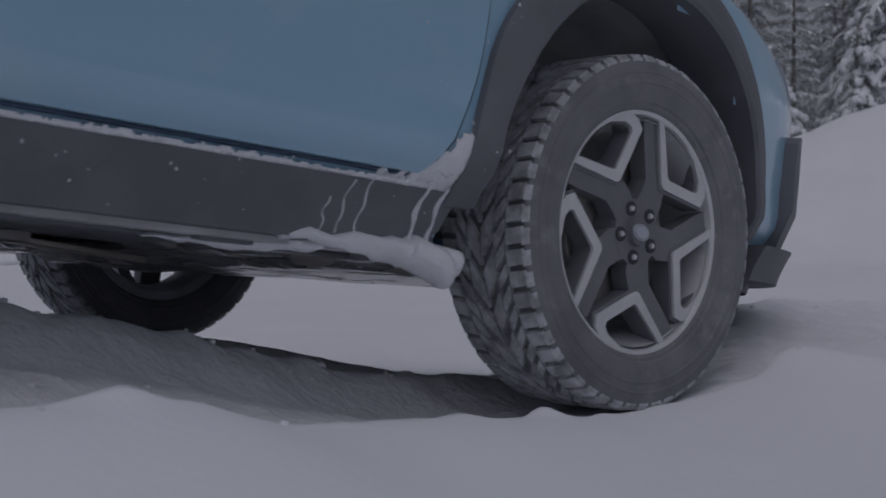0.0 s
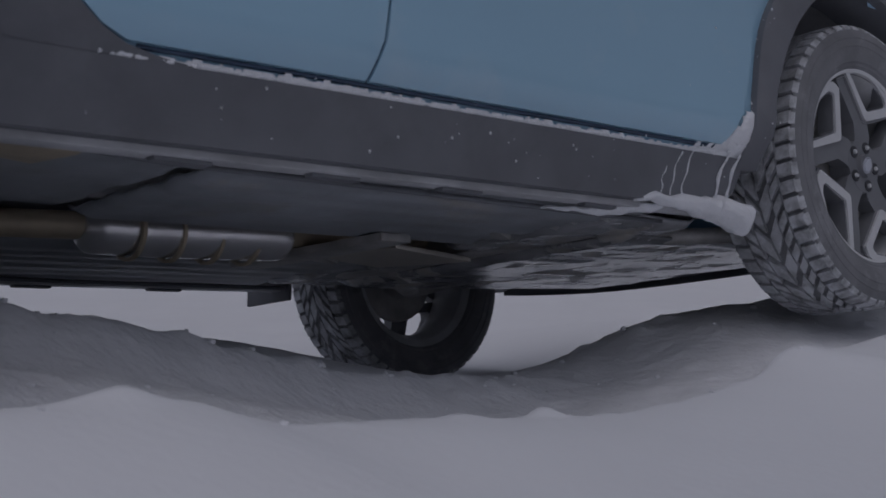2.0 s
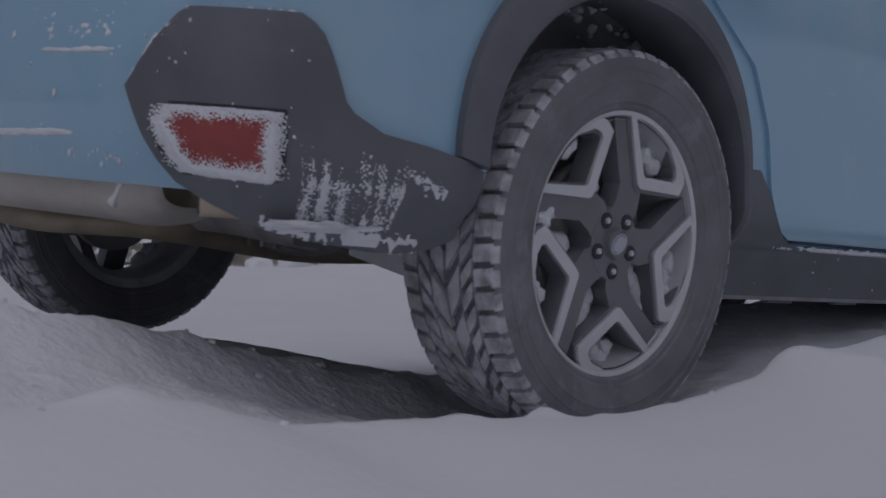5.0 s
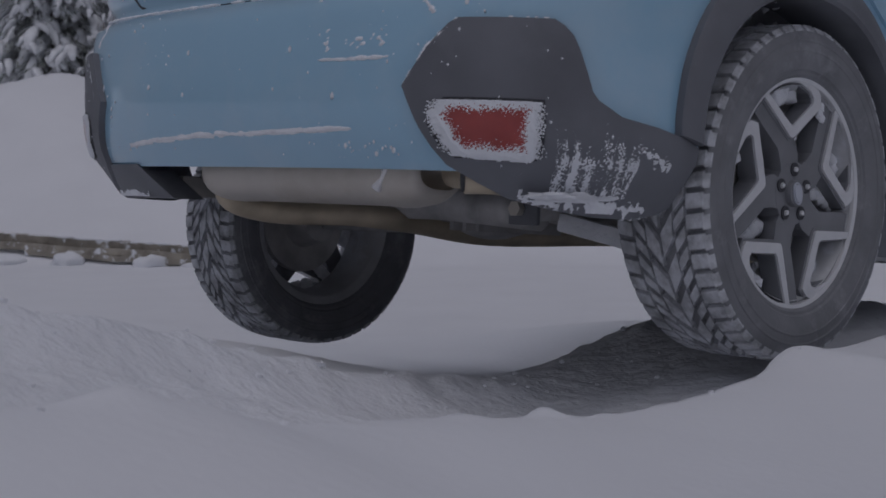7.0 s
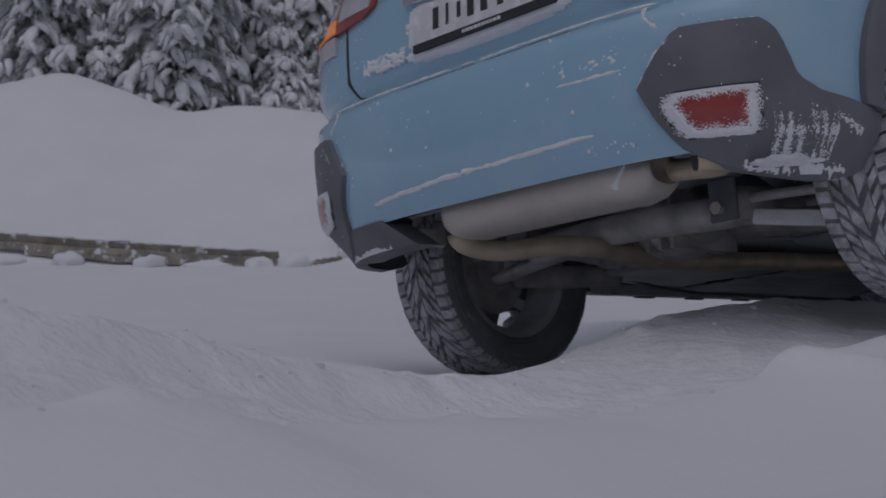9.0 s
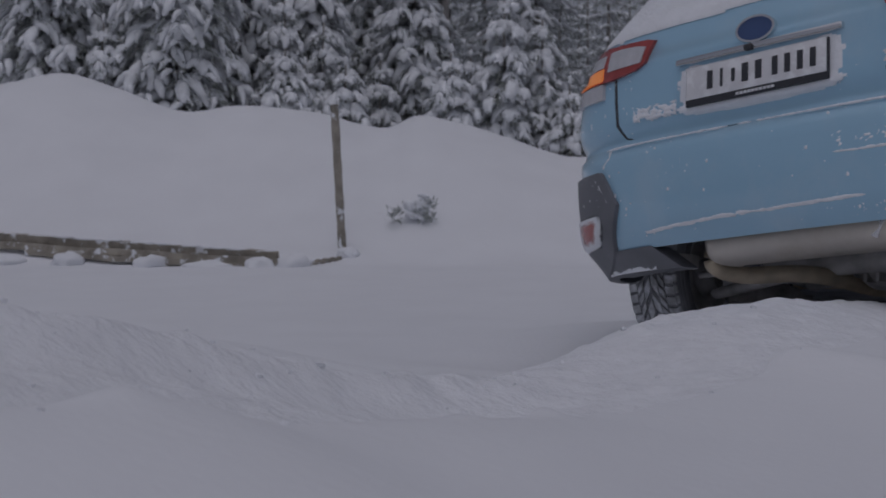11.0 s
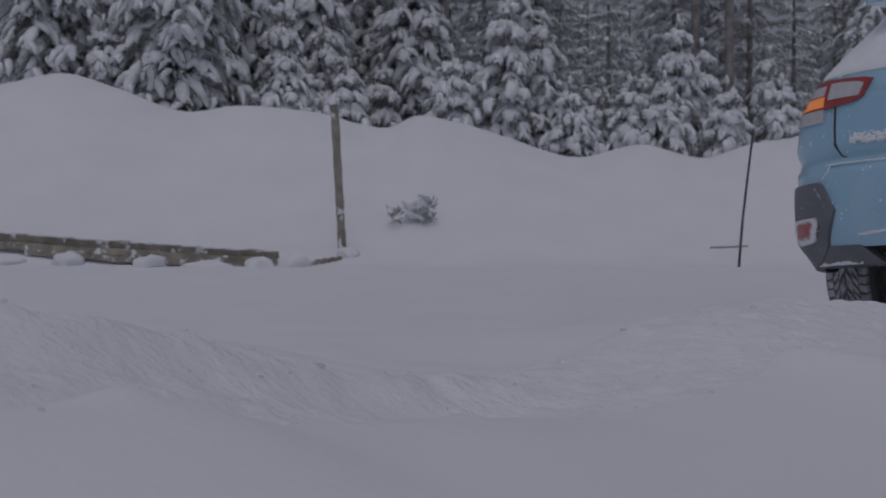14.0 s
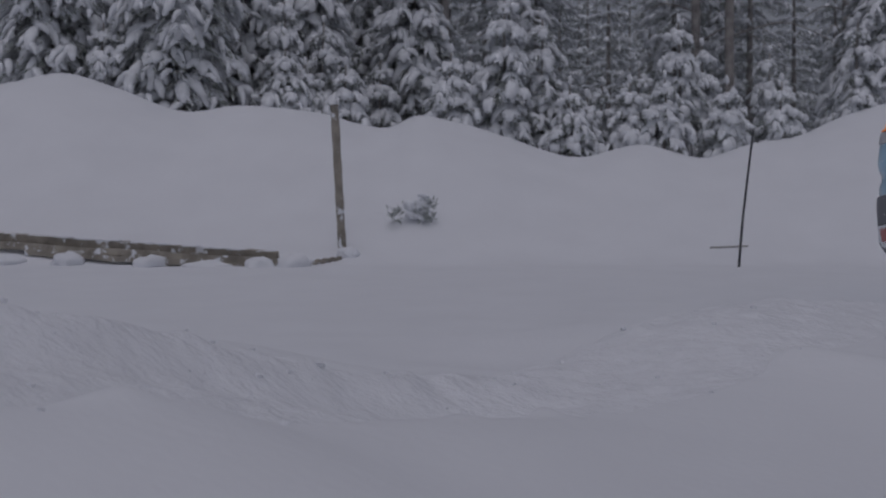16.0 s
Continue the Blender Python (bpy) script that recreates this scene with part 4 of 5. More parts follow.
# rear subframe, differential, exhaust
tube("subframe", [(-0.24, -0.36, 0.32), (-0.24, 0.0, 0.335), (-0.24, 0.36, 0.32)], 0.040, CAST, car, 10, 1.1)
tube("subframe", [(0.16, -0.42, 0.33), (0.16, 0.0, 0.35), (0.16, 0.42, 0.33)], 0.045, CAST, car, 10, 1.0)
for side in (1, -1):
    tube("subframe", [(-0.30, -0.36 * side, 0.34), (-0.05, -0.40 * side, 0.35), (0.30, -0.48 * side, 0.34)], 0.034, CAST, car, 10, 1.3)
    rounded_box("bracket", (0.012, 0.085, 0.11), pose(-0.30, -0.37 * side, 0.345), PLASTIC, car, 0.004)
    bm = bmesh.new()
    bmesh.ops.create_cone(bm, cap_ends=True, segments=6, radius1=0.018, radius2=0.016, depth=0.03, matrix=pose(-0.31, -0.36 * side, 0.325, 0, 90, 0))
    part("bolt", bm, STEEL, car)
bm = bmesh.new()
bmesh.ops.create_icosphere(bm, subdivisions=3, radius=1.0, matrix=pose(0.0, 0.02, 0.37) @ Matrix.Diagonal((0.17, 0.15, 0.12, 1)))
for i in range(5):
    box_bm(bm, (0.30, 0.012, 0.20), pose(0.0, -0.08 + 0.045 * i, 0.37))
part("differential", bm, CAST, car, "finned cast differential housing")
prof = []
for i in range(28):
    a = 2 * math.pi * i / 28
    prof.append((0.115 * math.copysign(abs(math.cos(a)) ** 0.75, math.cos(a)), 0.072 * math.copysign(abs(math.sin(a)) ** 0.8, math.sin(a))))
mv, mf = [], []
stations = [(0.235, 0.80), (0.225, 0.95), (0.215, 1.0), (0.202, 1.03), (0.19, 1.0), (-0.33, 1.0), (-0.345, 1.03), (-0.36, 1.0), (-0.39, 0.93), (-0.43, 0.70), (-0.45, 0.5)]
for y, k in stations:
    mv += [(-0.635 + x * k, y, 0.385 + z * k) for x, z in prof]
for r in range(len(stations) - 1):
    for i in range(28):
        a, b = r * 28 + i, r * 28 + (i + 1) % 28
        mf.append([a, b, b + 28, a + 28])
mf += [[i for i in range(28)], [(len(stations) - 1) * 28 + i for i in range(28)][::-1]]
muffler = link_mesh("muffler", mv, mf, STEEL, car, "bright dented steel muffler")
tube("tail_pipe", [(-0.61, -0.40, 0.388), (-0.605, -0.50, 0.378), (-0.612, -0.580, 0.370), (-0.645, -0.628, 0.368), (-0.69, -0.630, 0.368), (-0.725, -0.605, 0.366)], 0.027, RUSTY, muffler, 16, label="stained steel tail pipe")
# black disc on the closed pipe end paints the shade inside its mouth
bm = bmesh.new()
bmesh.ops.create_cone(bm, cap_ends=True, segments=16, radius1=0.023, radius2=0.023, depth=0.004, matrix=pose(-0.7265, -0.604, 0.366, 0, 88, -35))
part("pipe_mouth_shade", bm, BLACK, muffler)
rounded_box("muffler_strap", (0.012, 0.022, 0.13), pose(-0.735, -0.40, 0.40, 28, 0, 0), SHINY, muffler, 0.003, "bright steel strap")
tube("exhaust_pipe", [(-0.60, 0.22, 0.385), (-0.63, 0.275, 0.36), (-0.62, 0.275, 0.315), (-0.52, 0.24, 0.292), (-0.38, 0.12, 0.295), (-0.22, 0.08, 0.285), (0.05, 0.07, 0.262), (0.5, 0.06, 0.275), (0.98, 0.05, 0.285), (1.10, 0.04, 0.285)], 0.029, RUSTY, car, 14, label="stained steel exhaust pipe")
tube("resonator", [(1.06, 0.04, 0.285), (1.12, 0.04, 0.282), (1.3, 0.03, 0.28), (1.52, 0.02, 0.282), (1.58, 0.02, 0.285)], lambda t: 0.03 + 0.035 * min(1, 6 * t, 6 * (1 - t)), SHINY, car, 18, 0.85, "bright steel resonator")
for x in (1.17, 1.27, 1.37, 1.47):
    lat = lathe("band", [(0.060, -0.006), (0.067, -0.004), (0.067, 0.004), (0.060, 0.006)], RUSTY, car, 24)
    lat.matrix_basis = pose(x, 0.03, 0.28, 0, 0, 90)
tube("exhaust_pipe", [(1.56, 0.02, 0.285), (1.70, 0.0, 0.30), (1.80, -0.03, 0.285), (1.92, 0.02, 0.30), (2.2, 0.1, 0.31)], 0.032, RUSTY, car, 12)
rounded_box("heat_shield", (0.30, 0.30, 0.012), pose(1.90, 0.02, 0.252, 4, 3, 8), STEEL, car, 0.004, "dull heat shield")
rounded_box("crossmember", (0.12, 0.90, 0.07), pose(2.12, 0, 0.285), CAST, car, 0.02)
rounded_box("gearbox", (0.55, 0.34, 0.18), pose(2.02, 0.02, 0.40, 0, -3, 0), CAST, car, 0.06, "cast gearbox housing")
tray = moulded("undertray", 2.16, 3.30, -0.50, 0.50, 0.232, TRAY, 0.006, "wet dark corrugated engine undertray", 0, 0.02, 9.0)
moulded("undertray", 1.98, 2.30, -0.62, -0.10, 0.252, TRAY, 0.012, "dented heat shield", 0, 0.0, 12.0)
moulded("undertray", 1.98, 2.30, 0.10, 0.62, 0.252, TRAY, 0.012, "dented heat shield", 0, 0.0, 14.0)
for x, y, z, s in ((1.70, -0.20, 0.30, 0.07), (1.80, 0.16, 0.30, 0.08), (1.95, -0.30, 0.29, 0.06), (1.78, -0.05, 0.33, 0.09), (2.2, 0.3, 0.27, 0.07), (2.15, -0.15, 0.275, 0.05)):
    rounded_box("engine_part", (s * 1.5, s, s), pose(x, y, z, 12, 9, 20), CAST, car, 0.012)
rounded_box("tunnel_brace", (0.10, 0.50, 0.02), pose(1.66, 0, 0.25, 0, 0, 4), CAST, car, 0.006)
rounded_box("tow_hook", (0.10, 0.02, 0.05), pose(-0.66, 0.36, 0.34), CAST, car, 0.008)
rounded_box("bumper_beam", (0.05, 1.0, 0.10), pose(-0.70, 0.0, 0.50), BLACK, car, 0.01)
rounded_box("inner_rear_panel", (0.03, 1.20, 0.32), pose(-0.52, 0.0, 0.60), UNDER, car, 0.01)
rounded_box("spare_well", (0.50, 0.62, 0.12), pose(-0.30, 0.0, 0.50), UNDER, car, 0.04)
rounded_box("mud_flap", (0.012, 0.20, 0.16), pose(2.16, 0.80, 0.30, 0, 6, 0), PLASTIC, car, 0.004)

# ---------------------------------------------------------------- snow stuck to the car
def crust(verts, faces, u, z, off, side, thick, long, high):
    """A flat lump of snow that clings to the skin."""
    p, o = body_point(u, z, off), body_point(u, z, off + 0.01)
    nrm = (o - p).normalized()
    tan = Vector((-nrm.y, nrm.x, 0))
    seed = Vector((RNG.random() * 50, RNG.random() * 50, RNG.random() * 50))
    b = len(verts)
    for v in ICO[2][0]:
        k = 1 + 0.45 * noise.noise(v * 1.6 + seed) + 0.2 * noise.noise(v * 4 + seed)
        c = p + nrm * (v.x * thick * k) + tan * (v.y * long * k) + Vector((0, 0, v.z * high * k))
        verts.append((c.x, c.y * side, c.z))
    faces += [[b + i for i in f] for f in ICO[2][1]]


def snow_line(line, w, count, side=1, off=0.008, label="thin line of snow", jitter=0.4, size=0.02):
    """A ragged line of small lumps on the skin along (u, z)."""
    sv, sf = [], []
    pts = dense(line, 0.008)
    for i in range(count):
        u, z = pts[min(len(pts) - 1, int(i / count * len(pts)))]
        k = 0.55 + 0.9 * RNG.random()
        crust(sv, sf, u + (RNG.random() - 0.5) * 0.02, z + (RNG.random() - 0.5) * w * jitter, off, side, size * 0.28 * k, size * 2.4 * k, w * 0.38 * (0.4 + 0.9 * RNG.random()))
    return tagged(link_mesh("snow_line", sv, sf, SNOW_CLUMP, car, label), kind="stuff")


def snow_flecks(u0, u1, z0, z1, count, size, side=1, off=0.004, shape=None):
    sv, sf = [], []
    n = 0
    while n < count:
        u, z = u0 + (u1 - u0) * RNG.random(), z0 + (z1 - z0) * RNG.random()
        n += 1
        if shape and not shape(u, z):
            continue
        k = size * (0.22 + 0.8 * RNG.random() ** 2)
        if k > 0.004:
            crust(sv, sf, u, z, off, side, 0.3 * k, k, k * (0.8 + 0.8 * RNG.random()))
        else:
            p = body_point(u, z, off)
            blob(sv, sf, (p.x, p.y * side, p.z), (0.7 * k, 0.7 * k, k), RNG, 1, 0.35)
    return tagged(link_mesh("snow_dusting", sv, sf, SNOW_CLUMP, car, "scattered specks of snow"), kind="stuff")


def frost_sheet(u0, u1, z0, z1, step, mask, off=0.001, thick=0.004, side=1, label="thin crust of snow", parent=None):
    """A thin crust on the skin wherever mask(u, z) is above 0; it thins out to nothing at its ragged edge."""
    nu, nz = max(2, int(abs(u1 - u0) / step)), max(2, int(abs(z1 - z0) / step))
    m = [[mask(u0 + (u1 - u0) * i / nu, z0 + (z1 - z0) * j / nz) for i in range(nu + 1)] for j in range(nz + 1)]
    index, verts, faces = {}, [], []

    def vert(i, j):
        if (i, j) not in index:
            u, z, k = u0 + (u1 - u0) * i / nu, z0 + (z1 - z0) * j / nz, m[j][i]
            lift = -0.0015 if k <= 0 else thick * min(1.0, 0.25 + k) * (1 + 0.5 * noise.noise(Vector((u * 90, z * 90, 3))))
            p = body_point(u, z, off + lift)
            index[(i, j)] = len(verts)
            verts.append((p.x, p.y * side, p.z))
        return index[(i, j)]

    for j in range(nz):
        for i in range(nu):
            if max(m[j][i], m[j][i + 1], m[j + 1][i], m[j + 1][i + 1]) > 0:
                faces.append([vert(i, j), vert(i + 1, j), vert(i + 1, j + 1), vert(i, j + 1)])
    if faces:
        return tagged(link_mesh("snow_crust", verts, faces, SNOW_CLUMP, parent or car, label), kind="stuff")


def smooth_step(a, b, x):
    t = max(0.0, min(1.0, (x - a) / (b - a)))
    return t * t * (3 - 2 * t)


def grain(u, z, f=60.0, seed=0.0):
    """Ragged noise for the edges of crusts."""
    return noise.noise(Vector((u * f, z * f, seed))) + 0.6 * noise.noise(Vector((u * f * 2.7, z * f * 2.7, seed + 5)))


def along(line):
    """The distance from a line of (u, z) points."""
    seg = [(Vector(a), Vector(b)) for a, b in zip(line, line[1:])]

    def far(u, z):
        p, best = Vector((u, z)), 9.0
        for a, b in seg:
            d = b - a
            t = max(0.0, min(1.0, (p - a).dot(d) / max(1e-9, d.length_squared)))
            best = min(best, (a + d * t - p).length)
        return best
    return far


# along the sill, below the doors
frost_sheet(0.56, 2.12, 0.358, 0.379, 0.0024, lambda u, z: 0.85 + 0.25 * noise.noise(Vector((u * 5, 0, 1))) + 0.7 * grain(u, z, 45, 2) - abs(z - 0.367) / 0.0060, 0.011, 0.004, label="thin line of snow")
frost_sheet(0.80, 1.08, 0.360, 0.382, 0.0035, lambda u, z: 0.5 + 0.8 * grain(u, z, 40, 4) - abs(z - 0.368) / 0.008, 0.012, 0.005, label="thin line of snow")
# ledge of the rear bumper, tailgate crease and lower crease
for side in (1, -1):
    snow_line([(u_of_y(y, 0.728), 0.728) for y in (0.57, 0.45, 0.3, 0.15, 0.01)], 0.009, 130, side, 0.008, size=0.008)
    corner = along([(u_of_y(0.57, 0.728), 0.728), (u_of_y(0.578, 0.72), 0.712), (u_of_y(0.60, 0.69), 0.668)])
    frost_sheet(u_of_y(0.54, 0.7), u_of_y(0.63, 0.7), 0.66, 0.735, 0.003, lambda u, z: 0.5 - corner(u, z) / 0.005 + 0.5 * grain(u, z, 50, 1), 0.0005, 0.003, side, "thin line of snow")
snow_line([(u_of_y(y, 0.445), z) for y, z in ((0.38, 0.43), (0.2, 0.44), (0.01, 0.447))], 0.014, 90, -1, -0.002, size=0.009)
snow_line([(u_of_y(y, 0.445), z) for y, z in ((0.01, 0.447), (0.2, 0.45), (0.30, 0.452), (0.38, 0.455))], 0.013, 80, 1, -0.002, size=0.009)
snow_line([(u_of_y(y, 0.58), 0.585) for y in (0.36, 0.42, 0.50)], 0.009, 40, 1, -0.001, size=0.006)
# round the reflectors and on the garnish
for side in (1, -1):
    bottom = along([(u_of_y(-0.620, 0.474), 0.474), (u_of_y(-0.639, 0.43), 0.43), (u_of_y(-0.654, 0.410), 0.411), (u_of(-0.702, 0.407), 0.407), (u_of(-0.711, 0.43), 0.43), (u_of(-0.717, 0.480), 0.480)])
    top = along([(u_of_y(-0.620, 0.481), 0.481), (u_of_y(-0.639, 0.502), 0.502), (u_of(-0.717, 0.502), 0.502)])
    ua, ub = u_of_y(-0.595, 0.46), u_of(-0.68, 0.46)
    frost_sheet(ua, ub, 0.395, 0.515, 0.0018, lambda u, z: max(1.0 - bottom(u, z) / 0.0075 + 0.30 * grain(u, z, 60) + 0.2 * grain(u, z, 300, 2), 0.30 - top(u, z) / 0.005 + 0.7 * grain(u, z, 150)), 0.019, 0.004, side, "rim of snow round the reflector")
    frost_sheet(ua, ub, 0.405, 0.505, 0.0013, lambda u, z: 0.62 - min(bottom(u, z), top(u, z) * 1.1) / 0.026 + 0.8 * grain(u, z, 330, 9) + 0.25 * grain(u, z, 60, 4), 0.0205, 0.0014, side, "grains of snow on the reflector")
    snow_flecks(u_of_y(-0.60, 0.55), u_of(-0.45, 0.45), 0.37, 0.64, 45, 0.004, side, 0.015, lambda u, z: z < 0.47 or u < u_of(-0.66, 0.5))
    edge_line = along([(u_of_y(-0.552, 0.53), 0.532), (u_of_y(-0.598, 0.60), 0.602), (u_of_y(-0.650, 0.65), 0.651), (u_of(-0.705, 0.652), 0.652)])
    frost_sheet(u_of_y(-0.53, 0.53), u_of(-0.66, 0.65), 0.52, 0.668, 0.003, lambda u, z: 0.25 - edge_line(u, z) / 0.0035 + 0.5 * grain(u, z, 40, 7), 0.014, 0.003, side, "thin line of snow")
frost_sheet(u_of(-0.675, 0.42), u_of(-0.53, 0.42), 0.345, 0.475, 0.0017, lambda u, z: 0.75 * noise.noise(Vector((u * 75, z * 12, 0))) + 0.35 * noise.noise(Vector((u * 20, z * 5, 4))) + 0.75 * grain(u, z, 260, 3) - 0.12 + (0.40 - z) * 3.2 - 0.3 * smooth_step(0.43, 0.475, z), 0.0145, 0.0016, 1, "streaks of snow on the bumper corner")
frost_sheet(u_of(-0.53, 0.42), u_of(-0.45, 0.42), 0.385, 0.44, 0.0018, lambda u, z: 0.25 + 0.9 * grain(u, z, 130, 6) - abs((u - u_of(-0.53, 0.42)) / 0.13 - (0.435 - z) / 0.05) / 0.35, 0.0145, 0.003)
frost_sheet(u_of(-0.70, 0.335), u_of(-0.45, 0.335), 0.306, 0.365, 0.0035, lambda u, z: min((u - u_of_y(at_z(inner, z), z)) / 0.02 - 0.4, 0.30 + 1.0 * grain(u, z, 32, 8) - abs(z - 0.328) / 0.024), 0.0145, 0.005, 1, "snow on the lower bumper edge")
frost_sheet(u_of_y(0.42, 0.325), u_of_y(0.69, 0.325), 0.312, 0.345, 0.004, lambda u, z: 0.4 + 0.8 * grain(u, z, 30, 8) - (z - 0.318) / 0.012, 0.006, 0.006, -1, "snow on the lower bumper edge")
# frost and specks on the painted tail and doors
for side in (1, -1):
    snow_flecks(-1.25, -0.75, 0.40, 0.72, 70, 0.005, side, 0.001)
    snow_flecks(-1.25, -0.75, 0.76, 0.98, 40, 0.005, side, 0.001)
frost_sheet(u_of_y(0.34, 0.6), u_of_y(0.53, 0.6), 0.575, 0.645, 0.003, lambda u, z: 0.9 * noise.noise(Vector((u * 25, z * 25, 2))) + 0.9 * grain(u, z, 120, 4) - 0.55, 0.0005, 0.0025, 1, "dusting of snow on the bumper")
frost_sheet(u_of_y(0.32, 0.85), u_of_y(0.51, 0.85), 0.812, 0.868, 0.003, lambda u, z: 0.25 + 0.5 * noise.noise(Vector((u * 40, z * 40, 2))) + 0.8 * grain(u, z, 100, 4) - 0.5 * abs((z - 0.84) / 0.024) ** 3, 0.001, 0.004, -1, "snow caught on the badge")
snow_flecks(u_of_y(-0.53, 0.5), u_of_y(-0.35, 0.5), 0.40, 0.43, 26, 0.004, 1, 0.001)
snow_flecks(0.5, 2.2, 0.27, 0.38, 40, 0.004, 1, 0.018)
snow_flecks(0.6, 2.1, 0.41, 0.9, 25, 0.0035, 1, 0.011)
snow_flecks(2.12, 2.25, 0.40, 0.8, 14, 0.0038, 1, 0.030)
# snow round the plate
def plate_frost(u, z):
    y = abs(body_point(u, z).y)
    below, beside = 0.832 - z, y - 0.262
    if below > 0:
        return 1.0 - below / 0.030 - max(0.0, beside) / 0.05 + 0.75 * grain(u, z, 22, 3)
    return 1.0 - max(0.0, beside) / 0.032 - max(0.0, z - 0.955) / 0.01 + 0.6 * grain(u, z, 22, 3)


for side in (1, -1):
    frost_sheet(-1.26, u_of_y(0.36, 0.88), 0.785, 0.97, 0.005, plate_frost, 0.001, 0.005, side, "frosty snow round the number plate")
# the clump behind the front wheel and under the sill
sv, sf = [], []
for i in range(60):
    x = 2.04 + 0.16 * RNG.random() ** 0.7
    z = 0.365 + (0.10 * ((x - 2.04) / 0.16) ** 1.4) * RNG.random()
    p = body_point(x, z, 0.004)
    if i < 22:
        blob(sv, sf, (p.x, p.y + 0.004, p.z), (0.016, 0.007, 0.012), RNG, 2, 0.4)
def drape(path, width, thick, seed):
    """A smooth tongue of snow along a path, rounded across, with a softly ragged edge."""
    b0 = len(sv)
    tube_into(sv, sf, path, lambda t: float(np.interp(t, [p[0] for p in width], [p[1] for p in width])), 16, thick)
    for i in range(b0, len(sv)):
        v = Vector(sv[i])
        sv[i] = v + Vector((0.010 * noise.noise(v * 24 + Vector((seed, 0, 0))), 0.012 * noise.noise(v * 22 + Vector((0, seed, 0))), 0.011 * noise.noise(v * 20 + Vector((0, 0, seed))) + 0.004 * noise.noise(v * 70)))


drape([(1.83, -0.795, 0.272), (1.95, -0.80, 0.266), (2.08, -0.80, 0.258), (2.17, -0.80, 0.246), (2.225, -0.795, 0.238)], [(0, 0.008), (0.3, 0.022), (0.7, 0.034), (0.9, 0.042), (1, 0.012)], 0.75, 3.0)
drape([(2.10, -0.80, 0.262), (2.16, -0.81, 0.242), (2.205, -0.80, 0.218)], [(0, 0.03), (0.6, 0.036), (1, 0.014)], 0.9, 8.0)
drape([(1.64, -0.705, 0.247), (1.73, -0.715, 0.248), (1.83, -0.735, 0.250), (1.93, -0.775, 0.256)], [(0, 0.004), (0.4, 0.018), (0.8, 0.024), (1, 0.016)], 0.45, 5.0)
for x, top, r in ((2.10, 0.375, 0.0045), (2.145, 0.37, 0.004), (1.935, 0.36, 0.0016), (1.975, 0.37, 0.0018), (1.90, 0.33, 0.0012)):
    pts = [body_point(x + 0.004 * math.sin(i * 1.7 + x * 30), top - (top - 0.275) * i / 6, 0.0165) for i in range(7)]
    tube_into(sv, sf, pts, lambda t, r=r, x=x: r * (1 + 0.35 * math.sin(t * 11 + x * 40)), 7)
tagged(link_mesh("snow_clump", sv, sf, SNOW_CLUMP, car, "clump of snow behind the front wheel"), kind="stuff")
frost_sheet(1.98, 2.20, 0.364, 0.50, 0.004, lambda u, z: (0.378 + 0.11 * max(0.0, (u - 2.02) / 0.16) ** 1.6 - z) / 0.02 + 0.9 * grain(u, z, 50, 5), 0.004, 0.005, 1, "frost behind the front wheel")
# snow under the rear corner, on the suspension arm and in the rear housing
sv, sf = [], []
for i in range(60):
    blob(sv, sf, (-0.68 + 0.24 * RNG.random(), -0.74 - 0.05 * RNG.random(), 0.337 + 0.008 * RNG.random()), (0.030, 0.025, 0.006), RNG, 2, 0.45)
for i in range(16):
    t = i / 15
    blob(sv, sf, (-0.12 + 0.02 * t, -0.40 - 0.26 * t, 0.312 - 0.02 * t), (0.03, 0.025, 0.012), RNG, 2, 0.25)
for i in range(150):
    a = radians(20 + 110 * RNG.random())
    r = 0.44
    blob(sv, sf, (ARCH_R[0] + r * math.cos(a), -0.60 - 0.22 * RNG.random(), ARCH_R[1] + r * math.sin(a)), (0.010 * RNG.random() ** 2 + 0.003,) * 3, RNG, 1, 0.5)
blob(sv, sf, (ARCH_R[0] + 0.40, -0.74, 0.52), (0.035, 0.035, 0.05), RNG, 2, 0.3)
tagged(link_mesh("snow_clump", sv, sf, SNOW_CLUMP, car, "snow packed round the rear wheel"), kind="stuff")
# roof and rear window
sv, sf = [], []
for i in range(46):
    x, y = -0.12 + 1.8 * RNG.random(), -0.36 + 0.72 * RNG.random()
    blob(sv, sf, (x, y, 1.578), (0.28, 0.24, 0.035), RNG, 3, 0.12)
tagged(link_mesh("roof_snow", sv, sf, SNOW_CLUMP, car, "white snow on the roof"), kind="stuff")
for side in (1, -1):
    frost_sheet(-1.26, -0.66, 1.125, 1.50, 0.010, lambda u, z: 0.75 + 0.35 * grain(u, z, 14, 2) - 1.5 * max(0.0, 1.16 - z) / 0.04, 0.004, 0.006, side, "frosty snow over the rear window")

WHEELS = {}
WHEELS["fr"], WHEELS["rr"] = build_wheel(car, False), build_wheel(car, True)
WHEELS["fl"], WHEELS["rl"] = copy_thing(WHEELS["fr"], Matrix()), copy_thing(WHEELS["rr"], Matrix())


# ---------------------------------------------------------------- the wood behind the bank
def tongue(verts, faces, path, width, rng, seg=5, thick=0.6):
    """A pillow of snow lying along a bough: wide in the middle, closed to a point at both ends."""
    off = Vector((rng.random() * 40, rng.random() * 40, rng.random() * 40))
    base, n = len(verts), len(path)
    for i, p in enumerate(path):
        d = path[min(i + 1, n - 1)] - path[max(i - 1, 0)]
        side = Vector((-d.y, d.x, 0))
        side = side.normalized() if side.length > 1e-4 else Vector((1, 0, 0))
        up = side.cross(d).normalized()
        up = up if up.z > 0 else -up
